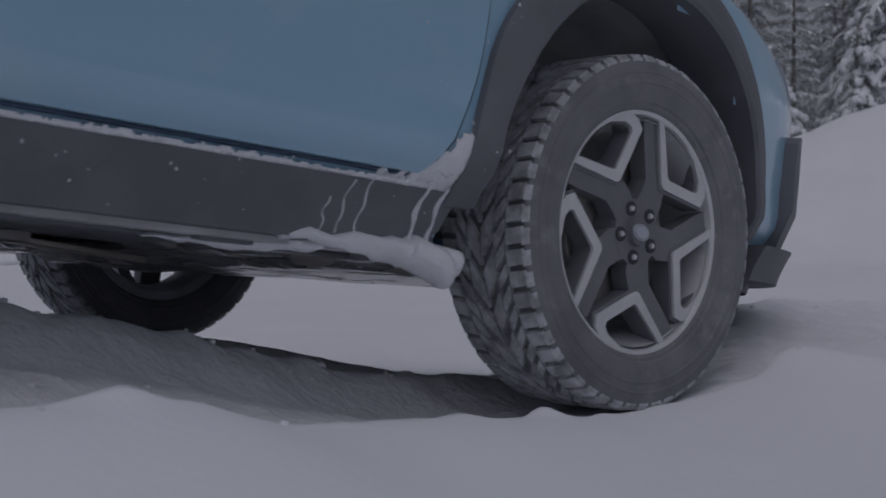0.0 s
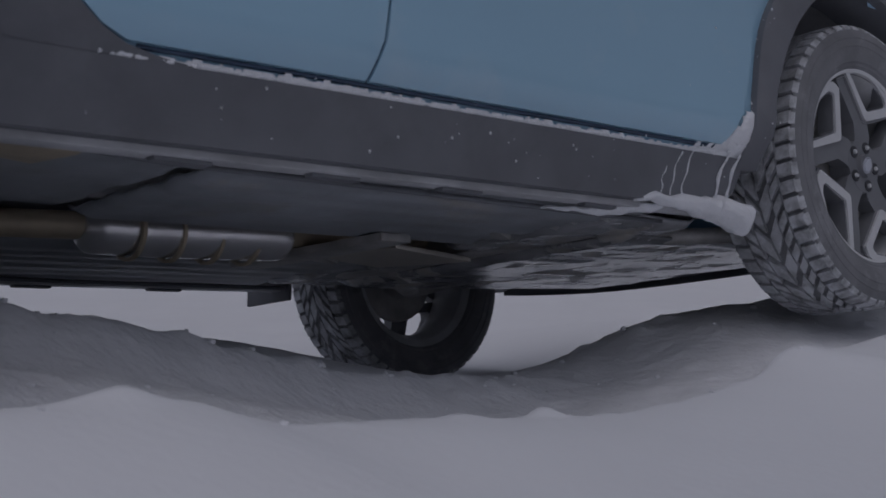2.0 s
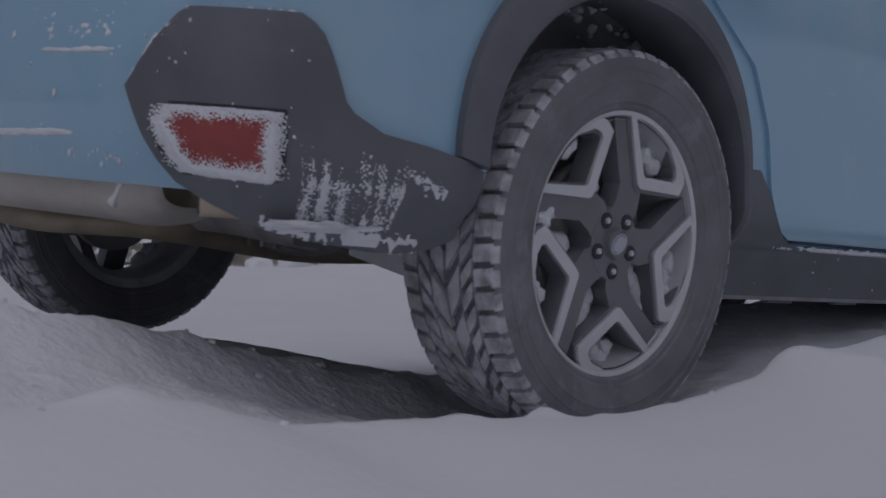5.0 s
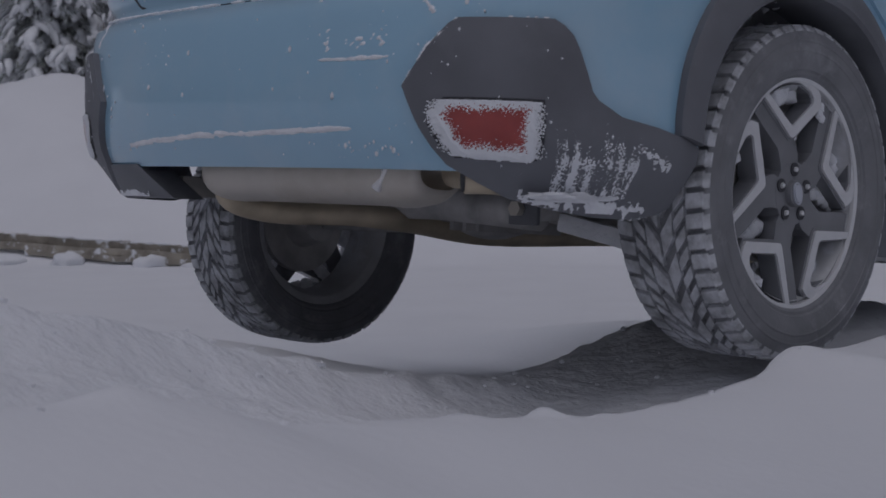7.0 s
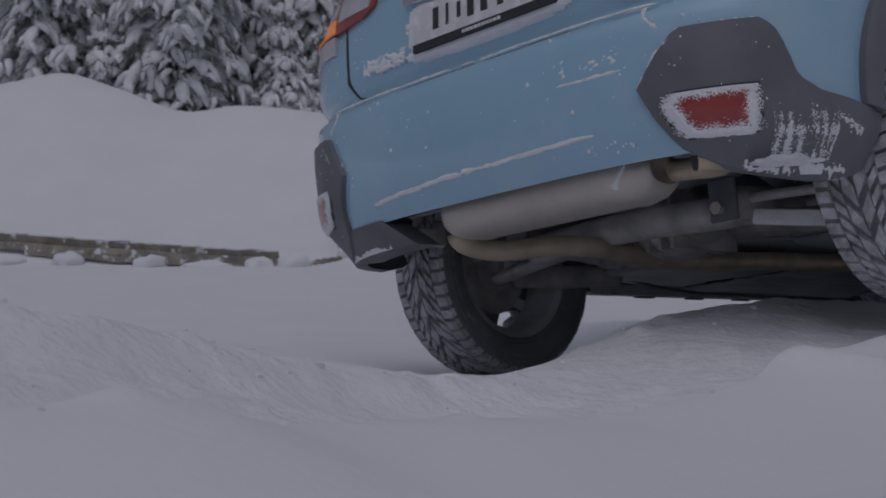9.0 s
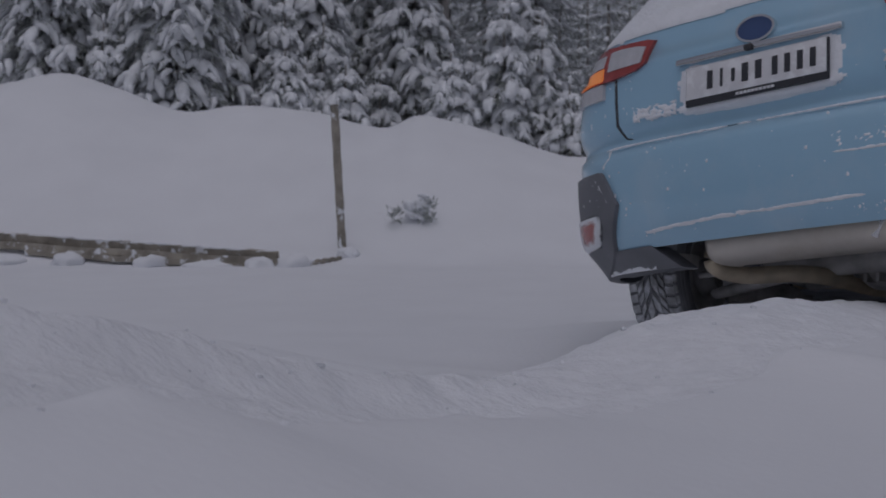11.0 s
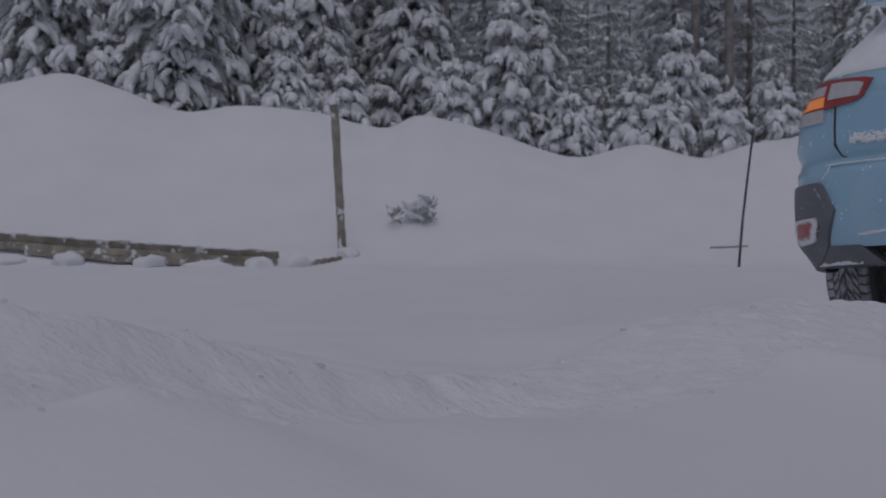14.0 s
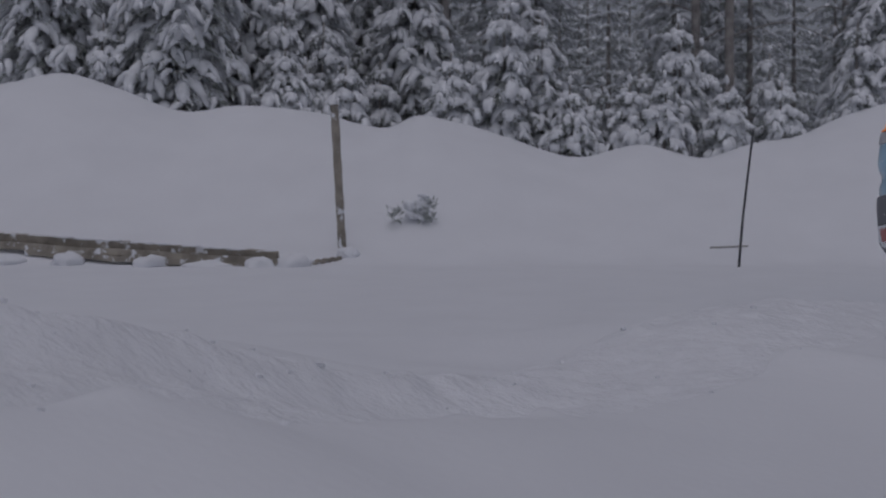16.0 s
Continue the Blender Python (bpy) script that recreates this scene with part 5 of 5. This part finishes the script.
        w = width * (0.30 + 0.70 * math.sin(math.pi * min(1.0, 0.12 + 0.83 * i / (n - 1))))
        for k in range(seg):
            a = 2 * math.pi * k / seg
            g = w * (1 + 0.55 * noise.noise(p * (0.9 / max(width, 0.02)) * 0.6 + off + Vector((k * 1.3, 0, 0))))
            verts.append(p + side * (g * math.cos(a)) + up * (g * thick * math.sin(a) + 0.25 * w))
    for i in range(n - 1):
        for k in range(seg):
            a, b = base + i * seg + k, base + i * seg + (k + 1) % seg
            faces.append([a, b, b + seg, a + seg])
    faces.append([base + k for k in range(seg)][::-1])
    faces.append([base + (n - 1) * seg + k for k in range(seg)])


def spruce_meshes(seed, h, spread, whorls, per, snow, droop, low=0.05, fine=1.0):
    """Trunk, needles and snow of one conifer, as three meshes. snow: how thickly the boughs are laden."""
    rng = random.Random(seed)
    tv, tf = [], []
    tube_into(tv, tf, [(0, 0, -1.2), (0.02, 0, h * 0.3), (-0.01, 0.02, h * 0.65), (0, 0, h)], lambda t: 0.013 * h * (1 - t) + 0.008, 8)
    nv, nf, sv, sf = [], [], [], []

    def sprig(p, d, length, width):
        """A narrow needled twig, as two crossed blades."""
        sd = Vector((-d.y, d.x, 0))
        sd = sd.normalized() * width if sd.length > 1e-4 else Vector((width, 0, 0))
        up = Vector((0, 0, width))
        tip, mid = p + d * length, p + d * (length * 0.45)
        for o in (sd, up):
            k = len(nv)
            nv.extend([p, mid + o, tip, mid - o])
            nf.append([k, k + 1, k + 2, k + 3])

    for w in range(whorls):
        t = low + (1 - low) * (w + 0.35 * rng.random()) / whorls
        reach = spread * (1 - t) ** 0.7 * (0.85 + 0.3 * rng.random()) + 0.10
        for b in range(per):
            az = 2 * math.pi * (b + 0.7 * rng.random()) / per + w * 1.1
            L = reach * (0.6 + 0.5 * rng.random())
            d = Vector((math.cos(az), math.sin(az), 0))
            sd = Vector((-d.y, d.x, 0))
            dr = droop * (0.6 + 0.7 * rng.random())
            z0 = t * h + 0.15 * h / whorls * rng.uniform(-1, 1)
            at = lambda f: d * (L * f * (1 - 0.12 * dr * f)) + Vector((0, 0, z0 + 0.22 * L * f - dr * L * f * f))
            heavy = rng.random() < 0.35 + 0.6 * snow
            if heavy:
                # two or three pillows along the bough, with needles showing between them
                f0 = 0.15 + 0.2 * rng.random()
                while f0 < 0.86:
                    f1 = min(1.04, f0 + min(0.4, (0.16 + 0.16 * rng.random()) / L))
                    tongue(sv, sf, [at(f0 + (f1 - f0) * i / 4) for i in range(5)], (0.026 * L + 0.040) * (0.55 + 0.7 * snow) * (0.6 + 0.8 * rng.random()), rng, 6, 0.75)
                    f0 = f1 + 0.12 * rng.random()
            for i in range(1, 7):
                f = (i + 0.5 * rng.random()) / 6.6
                p = at(f)
                for sgn in (-1, 1):
                    ln = min(0.27, L * (0.16 + 0.34 * (1 - f) ** 0.8)) * (0.55 + 0.7 * rng.random())
                    out = (sd * sgn * (0.7 + 0.4 * rng.random()) + d * (0.45 + 0.4 * rng.random())).normalized()
                    fall = 0.4 + 1.0 * rng.random() * dr
                    tw = lambda g: p + out * (ln * g) + Vector((0, 0, -fall * ln * g * g))
                    if rng.random() < snow * (0.55 if heavy else 0.40):
                        tongue(sv, sf, [tw(0.1 + 0.95 * g / 3) for g in range(4)], (0.20 * ln + 0.018) * (0.55 + 0.45 * snow) * (0.6 + 0.7 * rng.random()), rng, 5, 0.8)
                    for q in range(3):
                        g = 0.25 + 0.3 * q
                        hang = (out * (0.6 + 0.4 * rng.random()) + sd * rng.uniform(-0.5, 0.5) + Vector((0, 0, -0.45 - 0.6 * rng.random()))).normalized()
                        sprig(tw(g), hang, (0.30 * ln + 0.04) * (0.7 + 0.6 * rng.random()), (0.010 + 0.03 * ln) * fine)
            sprig(at(0.0), (at(1.0) - at(0.0)).normalized(), L * 0.97, 0.012)
    if snow > 0.3:
        blob(sv, sf, (0, 0, h + 0.02), (0.03, 0.03, 0.06), rng, 1)
    return (tv, tf), (nv, nf), (sv, sf)


def make_spruce(name, label, group, *spec):
    (tv, tf), (nv, nf), (sv, sf) = spruce_meshes(*spec)
    tree = tagged(new(name), label, "tree", group)
    link_mesh("trunk", tv, tf, BARK, tree)
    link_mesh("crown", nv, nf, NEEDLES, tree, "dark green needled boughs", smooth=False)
    tagged(link_mesh("snow_load", sv, sf, SNOW_BOUGH, tree, "pillows of snow on the boughs"), kind="stuff")
    return tree


def make_pine(name, label, group, seed, h, first):
    """A tall bare trunk with thin snowy limbs high up and broken twigs below."""
    rng = random.Random(seed)
    tree = tagged(new(name), label, "tree", group)
    tv, tf = [], []
    tube_into(tv, tf, [(0, 0, -1.2), (0.04, 0.0, h * 0.4), (-0.03, 0.0, h * 0.8), (0, 0, h)], lambda t: 0.0062 * h * (1 - 0.7 * t), 9)
    for i in range(16):
        z = h * (first + (0.95 - first) * i / 16)
        az, L = rng.random() * 6.3, (0.5 + 1.3 * rng.random()) * (1.1 - 0.6 * i / 16)
        c, s = math.cos(az), math.sin(az)
        tube_into(tv, tf, [(0, 0, z), (c * L * 0.5, s * L * 0.5, z + 0.12 * L), (c * L, s * L, z - 0.1 * L)], lambda t: 0.018 * (1 - 0.8 * t), 5)
    link_mesh("trunk", tv, tf, BARK, tree)
    nv, nf, sv, sf = [], [], [], []
    for i in range(220):
        z = h * (first + 0.1 + (0.9 - first) * rng.random())
        az, L = rng.random() * 6.3, 0.3 + 1.4 * rng.random()
        p = Vector((math.cos(az) * L, math.sin(az) * L, z))
        for q in range(7):
            a = Vector((rng.uniform(-1, 1), rng.uniform(-1, 1), rng.uniform(-0.6, 0.8))).normalized() * 0.20
            b = Vector((rng.uniform(-1, 1), rng.uniform(-1, 1), rng.uniform(-1, 1))).normalized() * 0.035
            k = len(nv)
            nv.extend([p, p + a * 0.5 + b, p + a, p + a * 0.5 - b])
            nf.append([k, k + 1, k + 2, k + 3])
        if rng.random() < 0.9:
            blob(sv, sf, p + Vector((0, 0, 0.04)), (0.15, 0.11, 0.05), rng, 1, 0.4)
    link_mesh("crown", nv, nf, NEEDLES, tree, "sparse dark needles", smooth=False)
    tagged(link_mesh("snow_load", sv, sf, SNOW_BOUGH, tree, "snow on the limbs"), kind="stuff")
    return tree


def spot(bearing, y):
    return bearing * y, y


# five shapes; each is set down once and copied
FRONT = "young spruces behind the bank"
BACK = "trees of the wood"
laden = make_spruce("spruce_tree", "young spruce bowed under thick white snow", FRONT, 1, 4.6, 1.2, 21, 9, 0.85, 0.75, 0.04)
slim = make_spruce("spruce_tree", "slim young spruce laden with snow", FRONT, 2, 2.3, 0.60, 9, 7, 1.0, 1.0)
small = make_spruce("spruce_tree", "small spruce buried in snow", FRONT, 3, 1.25, 0.46, 6, 6, 1.0, 0.9)
dark = make_spruce("spruce_tree", "tall dark spruce dusted with snow", BACK, 4, 7.2, 1.5, 27, 7, 0.5, 0.5, 0.03, 0.6)
thin = make_spruce("spruce_tree", "thin tall spruce with sparse snowy boughs", BACK, 5, 7.5, 1.0, 27, 6, 0.45, 0.35, 0.03, 0.5)
pine = make_pine("pine_tree", "tall pine with a bare dark trunk", BACK, 6, 13.0, 0.25)
placed = {}


def plant(tree, bearing, y, turn=0.0, drop=0.0):
    x, y = spot(bearing, y)
    m = pose(x, y, z_at(x, y) - drop, 0, 0, turn)
    if tree.name in placed:
        return copy_thing(tree, m)
    placed[tree.name] = 1
    tree.matrix_basis = m
    return tree


for b, y, turn in ((-0.283, 17.0, 10), (-0.190, 16.6, 130), (-0.150, 18.2, 250), (-0.098, 18.6, 60), (-0.34, 17.5, 200), (-0.235, 19.6, 310), (-0.02, 19.4, 20), (0.33, 19.0, 90), (-0.06, 20.6, 160), (0.31, 21.0, 45)):
    plant(laden, b, y, turn, 0.2)
for b, y, turn in ((0.045, 16.6, 0), (0.072, 16.9, 140), (-0.086, 17.6, 70), (0.17, 16.9, 200), (0.187, 17.3, 320), (0.142, 18.2, 30), (-0.115, 17.2, 250), (0.236, 17.8, 110), (0.02, 18.4, 280), (-0.045, 18.6, 10), (0.115, 18.8, 90), (0.30, 17.6, 60)):
    plant(slim, b, y, turn, 0.15)
for b, y, turn in ((0.006, 16.3, 20), (0.092, 16.3, 80), (0.104, 16.6, 200), (-0.114, 16.5, 140), (-0.07, 16.6, 0), (-0.245, 16.4, 50), (0.16, 16.3, 250), (0.205, 16.4, 300), (0.21, 16.7, 30), (0.135, 16.5, 170), (-0.10, 16.8, 220), (-0.21, 16.5, 310), (0.245, 16.6, 20)):
    plant(small, b, y, turn, 0.15)
rng_wood = random.Random(21)
for i in range(26):
    y = 20.5 + 13 * rng_wood.random()
    b = -0.40 + 0.80 * ((i * 0.618) % 1.0)
    if 0.228 < b < 0.282 or 0.075 < b < 0.155:
        continue
    plant(dark, b, y, 360 * rng_wood.random(), 0.5)
for b, y in ((0.253, 30.0), (0.20, 27.0), (-0.03, 24.0), (-0.13, 25.0), (-0.25, 26.0), (0.03, 29.0), (0.31, 27.0), (-0.20, 30.0), (0.07, 23.0), (-0.075, 22.4), (0.222, 24.5), (-0.3, 24.0)):
    plant(thin, b, y, 360 * rng_wood.random(), 0.5)
# a farther row closes the gaps
for i in range(16):
    plant(thin, -0.33 + 0.66 * i / 15 + 0.012 * rng_wood.uniform(-1, 1), 37 + 9 * rng_wood.random(), 360 * rng_wood.random(), 0.3)
for b, y in ((0.085, 33.0), (0.105, 36.0), (0.12, 31.0), (0.135, 38.0), (0.15, 34.0)):
    plant(thin, b, y, 360 * rng_wood.random(), 0.3)
for b, y in ((0.098, 37.0), (0.128, 41.0), (0.146, 44.0), (0.02, 39.0), (-0.11, 40.0)):
    plant(dark, b, y, 360 * rng_wood.random(), 0.3)
for b, y in ((0.001, 19.5), (0.181, 21.0), (0.207, 20.2), (0.068, 21.5), (-0.145, 21.0), (0.29, 23.5), (-0.23, 22.0), (-0.05, 25.0)):
    plant(pine, b, y, 360 * rng_wood.random(), 0.3)

# far wood as one sheet; its haze is painted pale and glows
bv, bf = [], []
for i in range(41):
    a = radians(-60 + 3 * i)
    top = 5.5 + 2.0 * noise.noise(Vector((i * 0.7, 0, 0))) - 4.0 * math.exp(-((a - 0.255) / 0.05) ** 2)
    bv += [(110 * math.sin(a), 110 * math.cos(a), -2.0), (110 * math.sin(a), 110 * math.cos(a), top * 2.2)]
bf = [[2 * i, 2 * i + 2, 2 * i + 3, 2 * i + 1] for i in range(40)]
tagged(link_mesh("backdrop", bv, bf, FAR_HAZE), "far wood sheet with its haze painted in as a pale glow", "backdrop", kind="structure")

# ---------------------------------------------------------------- fence, stakes and twigs on the snow
fence = tagged(new("fence_rail"), "low weathered plank rail half buried in snow", "fence")


def plank(parent, a, b, w, t, roll):
    a, b = Vector(a), Vector(b)
    d = b - a
    bm = bmesh.new()
    m = Matrix.Translation((a + b) / 2) @ d.to_track_quat("X", "Z").to_matrix().to_4x4() @ pose(0, 0, 0, roll)
    n = 40
    vs = []
    rng = random.Random(int(w * 1000))
    for i in range(n + 1):
        x = d.length * (i / n - 0.5)
        k = 1 + 0.10 * (rng.random() - 0.5)
        vs.append([bm.verts.new(m @ Vector((x, sy * t / 2 * k, sz * w / 2 * k + 0.006 * math.sin(i * 0.7)))) for sy, sz in ((-1, -1), (1, -1), (1, 1), (-1, 1))])
    for i in range(n):
        for j in range(4):
            bm.faces.new((vs[i][j], vs[i][(j + 1) % 4], vs[i + 1][(j + 1) % 4], vs[i + 1][j]))
    bm.faces.new(vs[0])
    bm.faces.new(vs[-1])
    return part("plank", bm, WOOD, parent)


plank(fence, (-6.0, 12.6, 0.735), (-1.37, 11.5, 0.432), 0.085, 0.05, 12)
plank(fence, (-6.0, 12.55, 0.655), (-1.33, 11.42, 0.385), 0.06, 0.06, -8)
plank(fence, (-3.6, 11.95, 0.47), (-1.6, 11.4, 0.35), 0.05, 0.05, 0)
sv, sf = [], []
for i in range(90):
    t = RNG.random()
    blob(sv, sf, (-6.0 + 4.6 * t, 12.6 - 1.1 * t, 0.778 - 0.303 * t), (0.05 + 0.08 * RNG.random(), 0.03, 0.005 + 0.006 * RNG.random()), RNG, 1, 0.3)
tagged(link_mesh("snow_cap", sv, sf, SNOW_CLUMP, fence, "thin snow on the rail"), kind="stuff")
drift = tagged(new("snow_drift"), "soft humps of snow along the rail", "snow", kind="stuff")
sv, sf = [], []
for bx, by, sx, sz in ((-3.18, 11.75, 0.14, 0.10), (-2.45, 11.6, 0.14, 0.11), (-1.50, 11.3, 0.12, 0.09), (-1.24, 11.4, 0.14, 0.11), (-4.5, 11.9, 0.3, 0.1), (-3.8, 11.8, 0.22, 0.07), (-1.95, 11.45, 0.2, 0.05)):
    blob(sv, sf, (bx, by, z_at(bx, by) + 0.0), (sx, 0.2, sz), RNG, 3, 0.2)
dm = link_mesh("humps", sv, sf, SNOW, drift)

post = tagged(new("fence_post"), "leaning weathered wooden post with snow on it", "post")
bm = bmesh.new()
vs = []
for i in range(16):
    t = i / 15
    c = Vector((-0.865 - 0.085 * t, 12.1, 0.20 + 1.56 * t))
    r = 0.036 + 0.003 * math.sin(i * 2.1)
    vs.append([bm.verts.new(c + Vector((r * math.cos(a * math.pi / 4), r * math.sin(a * math.pi / 4), 0))) for a in range(8)])
for i in range(15):
    for j in range(8):
        bm.faces.new((vs[i][j], vs[i][(j + 1) % 8], vs[i + 1][(j + 1) % 8], vs[i + 1][j]))
bm.faces.new(vs[-1])
part("shaft", bm, WOOD, post)
sv, sf = [], []
for i in range(9):
    blob(sv, sf, (-0.85 + 0.10 * (RNG.random() - 0.3), 12.0, 0.42 + 0.05 * RNG.random()), (0.07, 0.07, 0.05), RNG, 2, 0.3)
tagged(link_mesh("snow_foot", sv, sf, SNOW_CLUMP, post, "snow heaped at the foot"), kind="stuff")
plank(post, (-1.13, 11.7, 0.385), (-0.88, 11.9, 0.42), 0.03, 0.03, 0)

stake = tagged(new("marker_stake"), "thin dark snow marker stake standing in the snow", "stake")
tube("rod", [(2.434, 11.4, 0.30), (2.465, 11.4, 0.70), (2.51, 11.4, 1.1), (2.557, 11.4, 1.49)], lambda t: 0.0115 - 0.003 * t, INK, stake, 8)
stick = tagged(new("fallen_stick"), "thin brown stick lying on the snow", "stick")
tube("shaft", [(x, 12.25, z_at(x, 12.25) + 0.012) for x in (2.36, 2.52, 2.70)], 0.007, BARK, stick, 6)

sprig = tagged(new("buried_sapling"), "tip of a small evergreen sapling buried in snow", "sapling")
nv, nf, sv, sf = [], [], [], []
rs = random.Random(5)
SAP_Y = 12.0
while z_at(-0.025 * SAP_Y, SAP_Y) < 0.74:
    SAP_Y += 0.02
for cx, cz, k in ((-0.44, 0.79, 0.7), (-0.40, 0.83, 0.6), (-0.17, 0.83, 1.0), (-0.12, 0.90, 0.8), (-0.14, 0.77, 0.8)):
    for i in range(36):
        p = Vector(((cx + rs.gauss(0, 0.045) * k) * SAP_Y / 12, SAP_Y - 0.05 + rs.gauss(0, 0.04), cz + rs.gauss(0, 0.035) * k))
        a = Vector((rs.uniform(-1, 1), rs.uniform(-1, 0.3), rs.uniform(-0.4, 1))).normalized() * 0.07
        b = Vector((rs.uniform(-1, 1), rs.uniform(-1, 1), rs.uniform(-1, 1))).normalized() * 0.008
        q = len(nv)
        nv += [p, p + a * 0.5 + b, p + a, p + a * 0.5 - b]
        nf.append([q, q + 1, q + 2, q + 3])
for i in range(14):
    blob(sv, sf, (-0.32 + 0.16 * rs.random(), SAP_Y, 0.76 + 0.16 * rs.random()), (0.05, 0.06, 0.035), rs, 2, 0.3)
for i in range(6):
    blob(sv, sf, (-0.20 + 0.08 * rs.random(), SAP_Y, 0.93 + 0.06 * rs.random()), (0.04, 0.05, 0.025), rs, 2, 0.3)
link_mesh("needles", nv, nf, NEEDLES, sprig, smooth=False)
tagged(link_mesh("snow_cap", sv, sf, SNOW_CLUMP, sprig, "snow on the twigs"), kind="stuff")


# ---------------------------------------------------------------- what moves
CAR_ROWS = [
    (0.0, -2.091, 1.329, 0.418, 0.31, 4.8, 47.06),
    (0.5, -1.919, 1.552, 0.361, -4.21, 4.04, 45.72),
    (1.0, -1.785, 1.706, 0.357, -6.26, 3.51, 45.28),
    (1.5, -1.612, 1.851, 0.342, -7.48, 3.1, 45.55),
    (2.0, -1.436, 2.004, 0.318, -7.57, 2.5, 45.67),
    (2.5, -1.331, 2.09, 0.305, -7.14, 2.1, 45.99),
    (3.0, -1.205, 2.204, 0.329, -6.7, 2.64, 46.28),
    (3.5, -0.954, 2.41, 0.323, -4.41, 3.32, 47.27),
    (4.0, -0.698, 2.754, 0.295, 0.3, 3.76, 46.55),
    (4.5, -0.463, 2.98, 0.26, 4.26, 3.37, 45.99),
    (5.0, -0.334, 3.105, 0.233, 4.88, 2.45, 45.66),
    (5.2, -0.282, 3.152, 0.226, 4.83, 2.36, 45.61),
    (7.5, 0.238, 3.615, 0.279, 1.11, 1.99, 43.75),
    (8.0, 0.363, 3.719, 0.259, -2.25, 2.83, 43.54),
    (8.5, 0.493, 3.816, 0.205, -6.55, 1.39, 43.34),
    (9.0, 0.717, 3.997, 0.219, -8.31, 2.42, 42.76),
    (9.5, 0.899, 4.117, 0.193, -8.88, 2.61, 42.35),
    (10.0, 1.086, 4.268, 0.161, -8.8, 2.66, 42.29),
    (12.5, 2.148, 5.384, 0.074, 0.33, 5.8, 42.54),
    (13.0, 2.231, 5.459, 0.07, 0.06, 5.86, 41.94),
    (13.5, 2.296, 5.5, 0.045, -0.69, 5.81, 41.45),
    (14.0, 2.549, 5.8, 0.071, -1.9, 5.37, 39.93),
    (14.5, 2.671, 6.012, 0.07, -2.0, 4.9, 40.0),
    (15, 2.817, 6.233, 0.072, -2.2, 4.7, 39.8),
    (15.5, 2.967, 6.422, 0.086, -2.3, 4.5, 39.6),
    (16, 3.194, 6.677, 0.085, -2.4, 4.4, 39.4),
]
# Hub heights in the car's space as the springs work, and the turn of each wheel, by time.
HUB_Z = {
    "fr": [(0, 0.345), (0.5, 0.342), (1, 0.359), (1.5, 0.382), (2, 0.392), (3, 0.39), (5, 0.35), (16, 0.35)],
    "rr": [(0, 0.33), (2.5, 0.295), (3, 0.282), (3.5, 0.277), (4.0, 0.270), (4.5, 0.308), (5, 0.351), (7.5, 0.393), (8, 0.396), (10, 0.40), (12.5, 0.36), (16, 0.35)],
    "fl": [(0, 0.40), (0.5, 0.38), (1, 0.35), (2, 0.315), (3, 0.295), (4, 0.33), (5, 0.36), (16, 0.35)],
    "rl": [(0, 0.37), (4.5, 0.375), (5, 0.345), (7.5, 0.252), (8, 0.260), (8.5, 0.335), (9, 0.328), (9.5, 0.345), (10, 0.35), (12.5, 0.36), (16, 0.35)],
}
TURN = {
    "fr": [(0, 9.6), (0.5, 18.6), (1, 41.7), (1.5, 85.2), (2, 130)],
    "rr": [(0, -258), (0.5, -224), (1, -198), (1.5, -168), (2, -133), (2.5, -98), (3, -62), (3.25, -28), (3.5, 7.5), (4.0, 60), (4.5, 107), (5, 144), (7.5, 277), (8, 301)],
    "fl": [(0, 20)],
    "rl": [(0, 50)],
}


def turned(key, t):
    """The wheel's turn in degrees: as listed, and after that by the way rolled."""
    rows = TURN[key]
    if t <= rows[-1][0]:
        return float(np.interp(t, [r[0] for r in rows], [r[1] for r in rows]))
    ts, way = [r[0] for r in CAR_ROWS], [0.0]
    for a, b in zip(CAR_ROWS, CAR_ROWS[1:]):
        way.append(way[-1] + math.hypot(b[1] - a[1], b[2] - a[2]))
    return rows[-1][1] + math.degrees((np.interp(t, ts, way) - np.interp(rows[-1][0], ts, way)) / TYRE_R)


def motions():
    walk(car, [(t, pose(*p)) for t, *p in CAR_ROWS])
    for key, x, side in (("fr", WHEELBASE + 0.024, -1), ("rr", 0.0, -1), ("fl", WHEELBASE, 1), ("rl", 0.0, 1)):
        rows = []
        for i in range(65):
            t = i * 0.25
            z = float(np.interp(t, [r[0] for r in HUB_Z[key]], [r[1] for r in HUB_Z[key]]))
            a = turned(key, t)
            x = float(np.interp(t, [3.0, 3.5, 4.0, 5.0, 7.5], [0.04, 0.038, 0.010, 0.0, -0.016])) if key == "rr" else x
            steer = float(np.interp(t, [0, 2, 3], [-4.0, -3.0, 0.0])) if key[0] == "f" else 0.0
            rows.append((t, pose(x, side * 0.775, z, 0, 0, steer) @ pose(0, 0, 0, 0, a, 0) if side < 0 else pose(x, side * 0.775, z, 0, 0, 180 + steer) @ pose(0, 0, 0, 0, -a, 0)))
        walk(WHEELS[key], rows)


motions()
